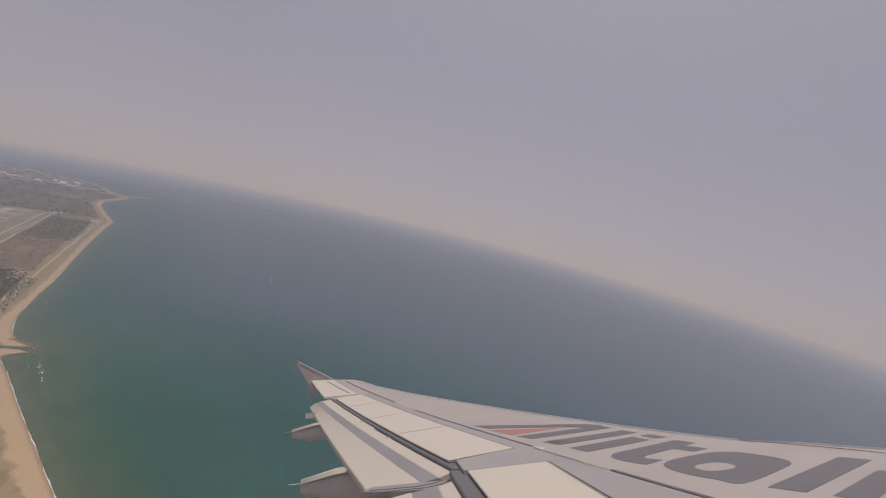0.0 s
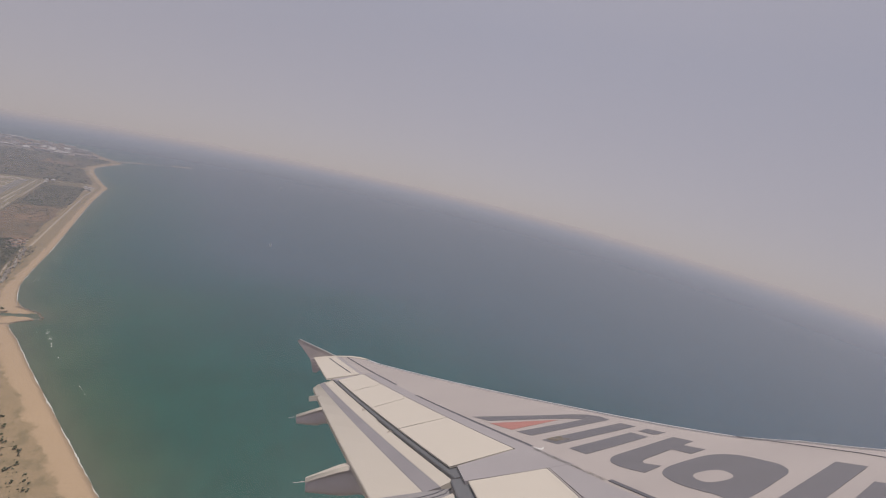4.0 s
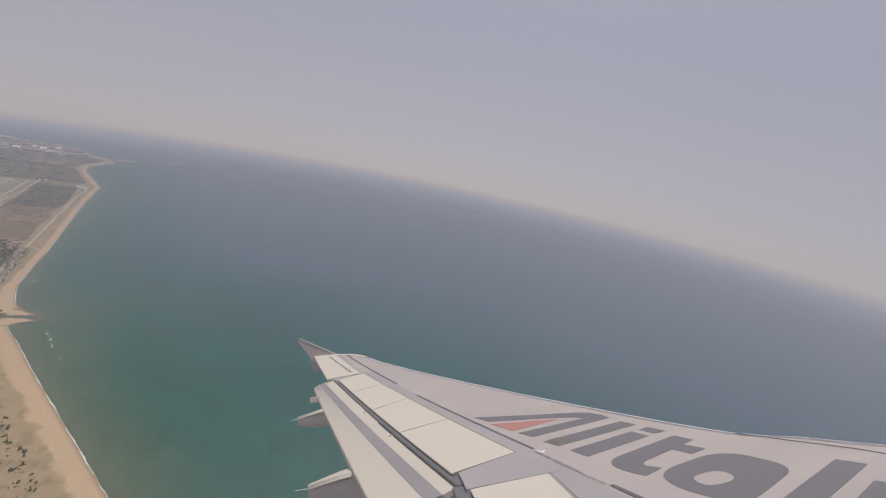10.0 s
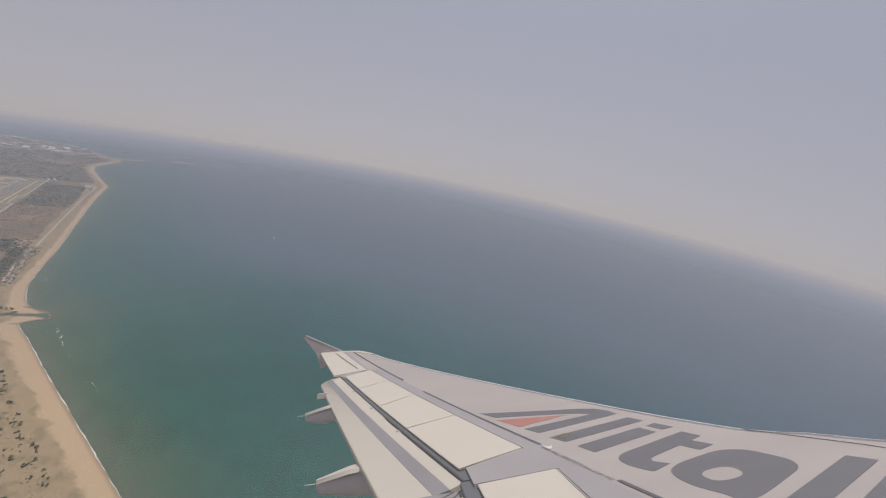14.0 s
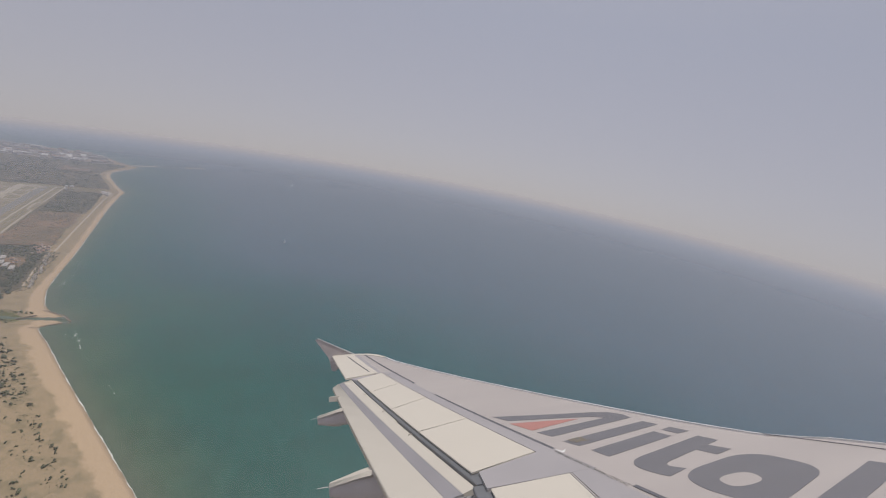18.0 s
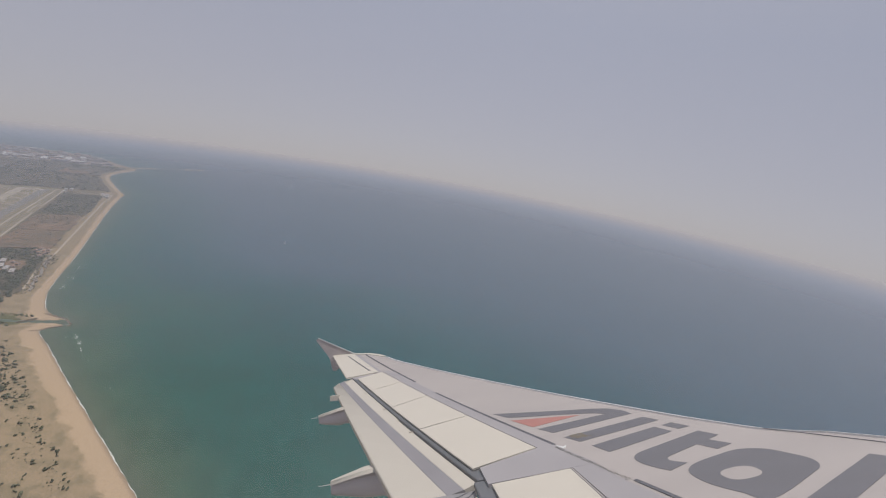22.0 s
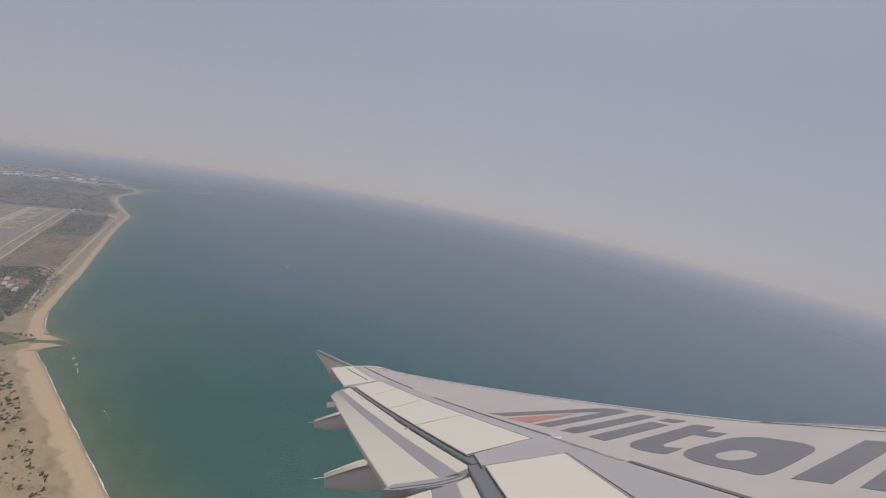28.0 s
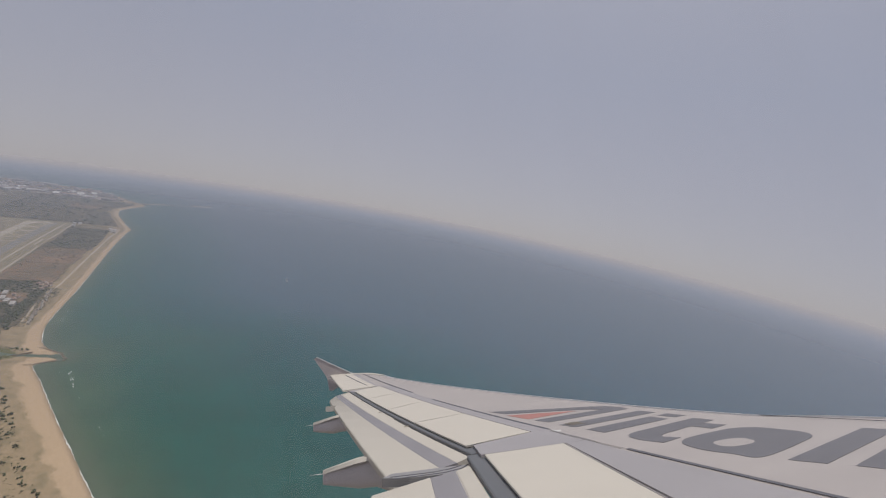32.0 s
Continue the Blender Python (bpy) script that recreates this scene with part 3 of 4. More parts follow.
part("window_surround", loft([window_loop(1.974, True), window_loop(1.976), window_loop(1.946), window_loop(1.944, True)], caps=False), CABIN, airliner, "dark plastic surround of a cabin window enlarged to fit the camera path")
pane_mat = bpy.data.materials.new("dusty_acrylic")
pane_mat.use_nodes = True
n, l = pane_mat.node_tree.nodes, pane_mat.node_tree.links
n.remove(n["Principled BSDF"])
clear, dust, mix = n.new("ShaderNodeBsdfTransparent"), n.new("ShaderNodeBsdfTranslucent"), n.new("ShaderNodeMixShader")
clear.inputs["Color"].default_value = (0.97, 0.97, 0.98, 1)
dust.inputs["Color"].default_value = (0.80, 0.76, 0.74, 1)
# dust veil, stretched into upright streaks that imitate reflections in the pane
reflection_streaks, co, span = n.new("ShaderNodeTexNoise"), n.new("ShaderNodeTexCoord"), n.new("ShaderNodeMapRange")
reflection_streaks.inputs["Scale"].default_value = 26
squash = n.new("ShaderNodeMapping")
squash.inputs["Scale"].default_value = (1, 1, 0.12)
span.inputs["To Min"].default_value, span.inputs["To Max"].default_value = 0.085, 0.14
l.new(co.outputs["Object"], squash.inputs["Vector"])
l.new(squash.outputs["Vector"], reflection_streaks.inputs["Vector"])
l.new(reflection_streaks.outputs["Fac"], span.inputs["Value"])
l.new(span.outputs["Result"], mix.inputs[0])
l.new(clear.outputs[0], mix.inputs[1])
l.new(dust.outputs[0], mix.inputs[2])
l.new(mix.outputs[0], n["Material Output"].inputs["Surface"])
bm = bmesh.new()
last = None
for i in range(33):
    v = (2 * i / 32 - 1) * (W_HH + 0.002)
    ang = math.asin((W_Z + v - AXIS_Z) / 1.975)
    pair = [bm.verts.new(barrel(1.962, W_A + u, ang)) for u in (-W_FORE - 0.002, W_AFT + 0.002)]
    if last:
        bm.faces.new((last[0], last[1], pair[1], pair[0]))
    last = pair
part("window_pane", bm, pane_mat, airliner, "slightly dusty clear window pane with painted upright reflection streaks")

# ---- the coast ----
COAST = [(3000, -1860), (600, -222), (-237, 352), (-310, 403), (-393, 461), (-496, 533), (-610, 613), (-684, 667), (-742, 706), (-738, 726), (-722, 748), (-742, 762), (-780, 772), (-815, 794), (-868, 852),
         (-916, 926), (-992, 1055), (-1109, 1241), (-1271, 1497), (-1405, 1725), (-1435, 1785), (-1515, 1851), (-1695, 2019), (-1772, 2125), (-1795, 2230), (-1812, 2336), (-1840, 2372), (-1980, 2415), (-2100, 2475),
         (-2261, 2500), (-2450, 2450), (-2626, 2370), (-2900, 2350), (-3300, 2450), (-4200, 2650), (-6000, 2900)]
RIVER = [(-700, 758), (-745, 750), (-800, 728), (-870, 712), (-960, 690), (-1100, 640), (-1300, 610), (-1600, 520)]


def smooth_line(pts, step):
    """Evenly stepped points along a softly rounded line."""
    p = np.array(pts, float)
    out = []
    for i in range(len(p) - 1):
        a, b, c, d = p[max(i - 1, 0)], p[i], p[i + 1], p[min(i + 2, len(p) - 1)]
        k = max(2, int(np.linalg.norm(c - b) / step))
        for t in np.linspace(0, 1, k, endpoint=False):
            h = 0.5 * ((2 * b) + (c - a) * t * 0.6 + (2 * a * 0 + (c - b) * 6 - (c - a) * 1.2 - (d - b) * 0.6) * t * t + (-(c - b) * 4 + (c - a) * 0.6 + (d - b) * 0.6) * t ** 3)
            out.append(h)
    out.append(p[-1])
    return np.array(out)


def line_distance(px, py, pts):
    best = np.full(px.shape, 1e9)
    for a, b in zip(pts, pts[1:]):
        d = b - a
        k = np.clip(((px - a[0]) * d[0] + (py - a[1]) * d[1]) / max(d @ d, 1e-9), 0, 1)
        best = np.minimum(best, np.hypot(px - a[0] - k * d[0], py - a[1] - k * d[1]))
    return best


def inside(px, py, pts):
    odd = np.zeros(px.shape, bool)
    for (x0, y0), (x1, y1) in zip(pts, np.roll(pts, -1, axis=0)):
        cross = (y0 > py) != (y1 > py)
        odd ^= cross & (px < (x1 - x0) * (py - y0) / (y1 - y0 + 1e-12) + x0)
    return odd


shore_line = smooth_line(COAST, 40)
land_ring = np.vstack([shore_line, np.array([(-6000, -6000), (3000, -6000)], float)])
river_line = smooth_line(RIVER, 30)


def inland(px, py):
    """Metres from the waterline, positive on land."""
    px, py = np.asarray(px, float), np.asarray(py, float)
    d = line_distance(px, py, shore_line)
    return np.where(inside(px, py, land_ring), d, -d)


def wobble(px, py, size):
    return np.sin(px / size * 1.3 + np.sin(py / size * 0.7) * 1.7) * np.cos(py / size * 1.1 + np.sin(px / size * 0.9) * 1.3)


def land_height(px, py, d, r):
    z = np.where(d < 0, np.maximum(d * 0.05, -8), np.minimum(d, 48) * 0.045)
    dune = np.clip((d - 45) / 30, 0, 1) * np.clip((320 - d) / 150, 0, 1)
    z = z + dune * (0.5 * wobble(px, py, 17) + 0.4 * wobble(py, px, 7.3))
    bed = np.clip((8 - r) / 4, 0, 1) * np.clip((d + 60) / 60, 0, 1)
    return z * (1 - bed) - 1.0 * bed


def axis(parts):
    out = []
    for a, b, step in parts:
        out += list(np.arange(a, b, step))
    return np.array(out + [parts[-1][1]])


gx = axis([(-4900, -2400, 60), (-2400, -1460, 20), (-1460, -1150, 9), (-1150, -150, 7), (-150, 900, 50), (900, 2600, 100)])
gy = axis([(-3000, 100, 100), (100, 320, 30), (320, 1000, 7), (1000, 1850, 10), (1850, 2700, 20), (2700, 3100, 40)])
GX, GY = np.meshgrid(gx, gy, indexing="ij")
D = inland(GX, GY)
RV = line_distance(GX, GY, river_line)
Z = land_height(GX, GY, D, RV)
keep = (D > -160) & (np.hypot(GX, GY) < 4850)
index = -np.ones(GX.shape, int)
index[keep] = np.arange(keep.sum())
quads = np.stack([index[:-1, :-1], index[1:, :-1], index[1:, 1:], index[:-1, 1:]], -1).reshape(-1, 4)
quads = quads[(quads >= 0).all(1)]


def masked(m, attr):
    node = m.node_tree.nodes.new("ShaderNodeAttribute")
    node.attribute_name = attr
    return node.outputs["Fac"]


def set_floats(ob, name, values):
    ob.data.attributes.new(name, "FLOAT", "POINT").data.foreach_set("value", np.asarray(values, np.float32))


def blend(m, factor, a, b):
    x = m.node_tree.nodes.new("ShaderNodeMix")
    x.data_type = "RGBA"
    for key, val in (("Factor", factor), ("A", a), ("B", b)):
        if isinstance(val, tuple):
            x.inputs[key].default_value = (*val, 1)
        else:
            m.node_tree.links.new(val, x.inputs[key])
    return x.outputs["Result"]


def ranged(m, value, lo, hi, to0=0.0, to1=1.0):
    x = m.node_tree.nodes.new("ShaderNodeMapRange")
    x.interpolation_type = "SMOOTHSTEP"
    for key, val in (("From Min", lo), ("From Max", hi), ("To Min", to0), ("To Max", to1)):
        x.inputs[key].default_value = val
    m.node_tree.links.new(value, x.inputs["Value"])
    return x.outputs["Result"]


def noise_of(m, scale, detail=4, rough=0.55):
    nd = m.node_tree.nodes
    c, t = nd.new("ShaderNodeTexCoord"), nd.new("ShaderNodeTexNoise")
    t.inputs["Scale"].default_value, t.inputs["Detail"].default_value, t.inputs["Roughness"].default_value = scale, detail, rough
    m.node_tree.links.new(c.outputs["Object"], t.inputs["Vector"])
    return t.outputs["Fac"]


def plus(m, a, b, k):
    x = m.node_tree.nodes.new("ShaderNodeMath")
    x.operation = "MULTIPLY_ADD"
    x.inputs[1].default_value = k
    m.node_tree.links.new(b, x.inputs[0])
    m.node_tree.links.new(a, x.inputs[2])
    return x.outputs[0]


# ground: wet sand, beach, dunes, dry grass and scrub land
ground_mat = bpy.data.materials.new("coastal_ground")
ground_mat.use_nodes = True
gb = ground_mat.node_tree.nodes["Principled BSDF"]
gb.inputs["Roughness"].default_value = 0.95
gb.inputs["Specular IOR Level"].default_value = 0.2
dist = masked(ground_mat, "inland")
rough_dist = plus(ground_mat, plus(ground_mat, dist, noise_of(ground_mat, 0.03), 40.0), noise_of(ground_mat, 0.15), 14.0)
fine_noise, patch_noise, big_noise = noise_of(ground_mat, 0.35, 6, 0.7), noise_of(ground_mat, 0.045, 5, 0.6), noise_of(ground_mat, 0.008, 4)
sand = blend(ground_mat, ranged(ground_mat, fine_noise, 0.3, 0.7), (0.36, 0.265, 0.170), (0.43, 0.32, 0.21))
sand = blend(ground_mat, ranged(ground_mat, dist, 1.0, 7.0), (0.27, 0.205, 0.14), sand)
dune = blend(ground_mat, ranged(ground_mat, fine_noise, 0.4, 0.62), (0.300, 0.226, 0.142), (0.245, 0.190, 0.118))
dune = blend(ground_mat, ranged(ground_mat, patch_noise, 0.48, 0.62), dune, (0.215, 0.172, 0.106))
grass = blend(ground_mat, ranged(ground_mat, patch_noise, 0.40, 0.60), (0.205, 0.155, 0.097), (0.145, 0.122, 0.072))
grass = blend(ground_mat, ranged(ground_mat, fine_noise, 0.45, 0.7), grass, (0.125, 0.110, 0.062))
heath = blend(ground_mat, ranged(ground_mat, patch_noise, 0.42, 0.62), (0.090, 0.082, 0.050), (0.135, 0.110, 0.067))
heath = blend(ground_mat, ranged(ground_mat, big_noise, 0.46, 0.56), heath, (0.165, 0.132, 0.084))
surface = blend(ground_mat, ranged(ground_mat, rough_dist, 51, 60), sand, dune)
surface = blend(ground_mat, ranged(ground_mat, rough_dist, 120, 150), surface, grass)
surface = blend(ground_mat, ranged(ground_mat, rough_dist, 260, 330), surface, heath)
bank = masked(ground_mat, "river")
surface = blend(ground_mat, ranged(ground_mat, plus(ground_mat, bank, fine_noise, 14.0), 18, 36), (0.115, 0.115, 0.05), surface)
ground_mat.node_tree.links.new(surface, gb.inputs["Base Color"])
ground = raw("ground", np.stack([GX[keep], GY[keep], Z[keep]], -1).tolist(), quads.tolist(), ground_mat, None, "", True)
tagged(ground, "sandy beach, dunes, dry grass and heath along the coast", "ground", "", "structure")
upcoast = (GX + 868) * -0.5303 + (GY - 852) * 0.8478          # the beach narrows beyond the river mouth
set_floats(ground, "inland", (D * (1 + 0.7 * np.clip((upcoast + 90) / 160, 0, 1)))[keep])
set_floats(ground, "river", np.where(D[keep] > 46, RV[keep], 80))

# sea: one round sheet out to the horizon
radii = [0.0] + list(np.geomspace(120, 4900, 190))
turns = 400
verts, faces = [(0, 0, 0)], []
for r in radii[1:]:
    for k in range(turns):
        w = 2 * math.pi * k / turns
        verts.append((r * math.sin(w), r * math.cos(w), 0.0))
for k in range(turns):
    faces.append((0, 1 + (k + 1) % turns, 1 + k))
for i in range(len(radii) - 2):
    a, b = 1 + i * turns, 1 + (i + 1) * turns
    for k in range(turns):
        k2 = (k + 1) % turns
        faces.append((a + k, a + k2, b + k2, b + k))
sea_mat = bpy.data.materials.new("sea_water")
sea_mat.use_nodes = True
sb = sea_mat.node_tree.nodes["Principled BSDF"]
sb.inputs["Roughness"].default_value, sb.inputs["IOR"].default_value = 0.34, 1.33
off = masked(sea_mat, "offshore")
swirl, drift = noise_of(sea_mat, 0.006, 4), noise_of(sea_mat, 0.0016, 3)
murk_and_far_tint = plus(sea_mat, plus(sea_mat, off, swirl, 130.0), drift, 120.0)
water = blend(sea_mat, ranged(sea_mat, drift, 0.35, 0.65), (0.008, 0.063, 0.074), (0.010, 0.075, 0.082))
# far water tinted bluer: distance haze and sky reflection put into the colour
water = blend(sea_mat, ranged(sea_mat, murk_and_far_tint, 480, 1350), water, (0.038, 0.082, 0.116))
water = blend(sea_mat, ranged(sea_mat, murk_and_far_tint, 200, 620), (0.012, 0.074, 0.061), water)
water = blend(sea_mat, ranged(sea_mat, murk_and_far_tint, 120, 265), (0.050, 0.090, 0.058), water)
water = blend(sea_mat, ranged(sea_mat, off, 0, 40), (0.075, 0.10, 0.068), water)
shade = sea_mat.node_tree.nodes.new("ShaderNodeVectorMath")         # wind texture put into the colour as random lighter and darker mottling
shade.operation = "SCALE"
wind = plus(sea_mat, noise_of(sea_mat, 0.011, 6, 0.7), noise_of(sea_mat, 0.045, 4, 0.65), 0.6)
sea_mat.node_tree.links.new(water, shade.inputs[0])
sea_mat.node_tree.links.new(ranged(sea_mat, wind, 0.55, 1.05, 0.88, 1.13), shade.inputs["Scale"])
sea_mat.node_tree.links.new(shade.outputs[0], sb.inputs["Base Color"])
ripple = sea_mat.node_tree.nodes.new("ShaderNodeBump")
ripple.inputs["Strength"].default_value, ripple.inputs["Distance"].default_value = 0.035, 0.5
sea_mat.node_tree.links.new(plus(sea_mat, noise_of(sea_mat, 0.035, 2, 0.5), noise_of(sea_mat, 0.008, 2), 2.0), ripple.inputs["Height"])
sea_mat.node_tree.links.new(ripple.outputs["Normal"], sb.inputs["Normal"])
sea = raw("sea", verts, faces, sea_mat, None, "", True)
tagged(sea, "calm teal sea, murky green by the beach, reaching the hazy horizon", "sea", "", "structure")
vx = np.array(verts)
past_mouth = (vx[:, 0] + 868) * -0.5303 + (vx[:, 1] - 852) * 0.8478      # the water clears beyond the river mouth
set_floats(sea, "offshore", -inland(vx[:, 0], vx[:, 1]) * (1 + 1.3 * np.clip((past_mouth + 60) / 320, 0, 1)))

# half-clear sheet painted to imitate haze over the distant water, tinted to meet the sky
haze_mat = bpy.data.materials.new("painted_haze")
haze_mat.use_nodes = True
n, l = haze_mat.node_tree.nodes, haze_mat.node_tree.links
n.remove(n["Principled BSDF"])
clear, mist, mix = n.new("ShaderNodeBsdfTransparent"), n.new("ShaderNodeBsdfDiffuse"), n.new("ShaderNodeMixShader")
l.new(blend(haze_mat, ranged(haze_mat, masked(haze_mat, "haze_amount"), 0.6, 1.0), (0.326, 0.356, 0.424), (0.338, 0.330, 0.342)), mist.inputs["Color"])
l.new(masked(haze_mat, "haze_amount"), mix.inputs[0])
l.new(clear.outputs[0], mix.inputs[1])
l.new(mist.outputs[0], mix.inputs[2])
l.new(mix.outputs[0], n["Material Output"].inputs["Surface"])
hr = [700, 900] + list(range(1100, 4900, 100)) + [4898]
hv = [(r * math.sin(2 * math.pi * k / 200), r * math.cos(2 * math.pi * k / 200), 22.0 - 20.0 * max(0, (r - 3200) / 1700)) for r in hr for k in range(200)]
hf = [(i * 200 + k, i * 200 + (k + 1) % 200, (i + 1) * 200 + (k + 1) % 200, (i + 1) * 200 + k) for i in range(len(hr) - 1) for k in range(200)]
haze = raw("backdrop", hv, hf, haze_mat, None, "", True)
tagged(haze, "pale half-clear sheet painted to imitate haze over the distant sea", "haze", "", "structure")
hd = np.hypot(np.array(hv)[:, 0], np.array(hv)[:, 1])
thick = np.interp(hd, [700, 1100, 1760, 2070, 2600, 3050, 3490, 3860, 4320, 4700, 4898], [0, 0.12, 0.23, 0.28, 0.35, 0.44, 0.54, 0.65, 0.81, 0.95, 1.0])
east = np.array(hv)[:, 0] / hd                               # thicker eastward: the brighter glare on that side is put into the sheet
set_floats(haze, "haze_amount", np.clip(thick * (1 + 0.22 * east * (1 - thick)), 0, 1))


# ---- land cover ----
U_DIR, V_DIR, P_ORG = np.array((-0.5303, 0.8478)), np.array((-0.8478, -0.5303)), np.array((-868.0, 852.0))     # along the far beach, inland from it
L_DIR, N_DIR, Q_ORG = np.array((0.819, -0.574)), np.array((-0.574, -0.819)), np.array((-742.0, 706.0))     # along the near beach, inland from it
rng = np.random.default_rng(7)


def far_at(u, v):
    return P_ORG + u * U_DIR + v * V_DIR


def near_at(u, v):
    return Q_ORG + u * L_DIR + v * N_DIR


def height_at(pts):
    p = np.atleast_2d(np.asarray(pts, float))
    return land_height(p[:, 0], p[:, 1], inland(p[:, 0], p[:, 1]), line_distance(p[:, 0], p[:, 1], river_line))


def drape(name, pts, width, mat, label="", category="", step=14, closed=False, lift=0.35):
    """A strip of road or paving laid along the ground."""
    p = smooth_line(list(pts) + ([pts[0]] if closed else []), step)
    d = np.gradient(p, axis=0)
    d /= np.linalg.norm(d, axis=1)[:, None] + 1e-9
    o = np.stack([-d[:, 1], d[:, 0]], -1) * width / 2
    a, b = p - o, p + o
    z = np.maximum(height_at(p), np.maximum(height_at(a), height_at(b))) + lift
    k = len(p)
    verts = [(*q, h) for q, h in zip(a, z)] + [(*q, h) for q, h in zip(b, z)] + [(*q, h - 1.2) for q, h in zip(a, z)] + [(*q, h - 1.2) for q, h in zip(b, z)]
    faces = []
    for i in range(k - 1):
        faces += [(i + 1, i, k + i, k + i + 1), (i, i + 1, 2 * k + i + 1, 2 * k + i), (k + i + 1, k + i, 3 * k + i, 3 * k + i + 1)]
    ob = raw(name, verts, faces, mat)
    return tagged(ob, label, category, "", "structure")


def patch(name, corners, mat, label="", category="", lift=0.3, ragged=1.2):
    """A flat plot of land with a slightly uneven outline."""
    c = np.array(corners, float)
    edge = []
    for p, q in zip(c, np.roll(c, -1, axis=0)):
        k = max(2, int(np.linalg.norm(q - p) / 25))
        for t in np.linspace(0, 1, k, endpoint=False):
            edge.append(p + (q - p) * t + rng.normal(0, ragged, 2))
    edge, heart = np.array(edge), c.mean(axis=0)
    for _ in range(40):                                  # keep clear of the beach
        wet = inland(edge[:, 0], edge[:, 1]) < 34
        if not wet.any():
            break
        way = heart - edge
        edge = edge + way / np.linalg.norm(way, axis=1)[:, None] * 6 * wet[:, None]
    z = max(height_at(edge).max(), 2.0) + lift
    bm = bmesh.new()
    up = [bm.verts.new((*p, z)) for p in edge]
    lo = [bm.verts.new((*p, z - 2.0)) for p in edge]
    for i in range(len(up)):
        bm.faces.new((lo[i], lo[(i + 1) % len(up)], up[(i + 1) % len(up)], up[i]))
    bmesh.ops.triangle_fill(bm, edges=[e for e in bm.edges if e.verts[0].co.z > z - 0.1 and e.verts[1].co.z > z - 0.1], use_beauty=True)
    return tagged(part(name, bm, mat), label, category, "", "structure")


def uv_patch(name, at, u0, u1, v0, v1, mat, label, category, lift=0.3):
    return patch(name, [at(u0, v0), at(u1, v0), at(u1, v1), at(u0, v1)], mat, label, category, lift, 5.0 if category in ("heath", "field") else 1.2)


# fields and heath behind the far beach
uv_patch("heath", far_at, 690, 1035, 48, 178, HEATH, "dark green-brown pine heath behind the beach", "heath")
uv_patch("field", far_at, 318, 490, 62, 180, BROWN_FIELD, "dry reddish brown field", "field")
uv_patch("field", far_at, 496, 680, 56, 180, BROWN_FIELD, "dry brown field with scrub", "field")
uv_patch("heath", far_at, -12, 262, 50, 140, HEATH, "dark grey-green scrubland behind the beach cabins", "heath", 0.15)
uv_patch("field", far_at, 20, 130, 62, 125, HEATH, "dark scrubby plot", "field")
uv_patch("field", far_at, 138, 215, 84, 150, BROWN_FIELD, "bare brown plot among trees", "field")
uv_patch("field", far_at, 222, 310, 86, 165, HEATH, "dark scrubby plot", "field")
uv_patch("heath", far_at, 1130, 1450, 40, 200, HEATH, "dark grey-green marsh heath", "heath", 0.5)
uv_patch("heath", far_at, 1135, 1480, 210, 480, HEATH, "dark grey-green marsh heath", "heath", 0.5)
uv_patch("heath", far_at, 1490, 1780, 60, 520, HEATH, "dark grey-brown marsh heath", "heath", 0.6)
uv_patch("field", far_at, 1500, 1640, 170, 300, BROWN_FIELD, "dull brown field in the marsh", "field", 1.0)
drape("track", [far_at(1015, 24), far_at(900, 34), far_at(773, 36), far_at(560, 40), far_at(400, 42), far_at(262, 44)], 5, TRACK, "pale dirt track behind the dunes", "track")
drape("track", [far_at(256, 12), far_at(257, 36), far_at(254, 66), far_at(246, 110)], 5, TRACK, "pale sandy path to the beach", "track")
drape("track", [far_at(742, 40), far_at(752, 62), far_at(735, 76), far_at(712, 70)], 5, TRACK, "pale winding dirt track", "track")
drape("track", [far_at(20, 46), far_at(140, 52), far_at(250, 58)], 4, TRACK, "narrow pale lane behind the cabins", "track")
uv_patch("yard", far_at, 990, 1060, 22, 62, TRACK, "pale sandy yard behind the beach", "yard")
uv_patch("yard", far_at, 268, 312, 58, 82, TRACK, "pale sandy yard beside the houses", "yard")

# airfield
uv_patch("airfield_grass", far_at, 330, 1115, 188, 460, DRY_GRASS, "dry pale airfield grass", "grass", 0.1)
drape("road", [far_at(330, 193), far_at(600, 193), far_at(690, 193), far_at(705, 206), far_at(800, 206), far_at(815, 191), far_at(1100, 188)], 4.5, CONCRETE, "pale perimeter road of the airfield", "road", lift=0.9)
drape("runway_shoulder", [far_at(330, 226), far_at(700, 222), far_at(1092, 212)], 5, CONCRETE, "pale service strip beside the runway", "runway", lift=1.3)
drape("runway", [far_at(330, 262), far_at(700, 256), far_at(1085, 246)], 26, ASPHALT, "grey asphalt runway", "runway", lift=0.8)
drape("taxiway", [far_at(330, 338), far_at(700, 330), far_at(1092, 316)], 26, CONCRETE, "pale concrete taxiway", "runway", lift=0.6)
drape("taxiway", [far_at(1060, 246), far_at(1092, 275), far_at(1075, 312)], 16, CONCRETE, "pale curved taxiway", "runway", lift=0.9)
for u in (1030, 948, 866, 770):
    drape("taxiway_loop", [far_at(u + 37 * math.cos(w), 286 + 24 * math.sin(w)) for w in [k * math.pi / 6 for k in range(12)]], 7, CONCRETE, "pale looping taxiway", "runway", closed=True, lift=0.7)
drape("taxiway", [far_at(400, 420), far_at(700, 412), far_at(1000, 402)], 30, CONCRETE, "pale concrete apron strip", "runway", lift=0.6)

# tracks and plots behind the near beach
drape("track", [near_at(-10, 128), near_at(60, 136), near_at(170, 143), near_at(300, 146), near_at(520, 150), near_at(900, 160)], 5, TRACK, "pale dirt track through dry grass", "track")
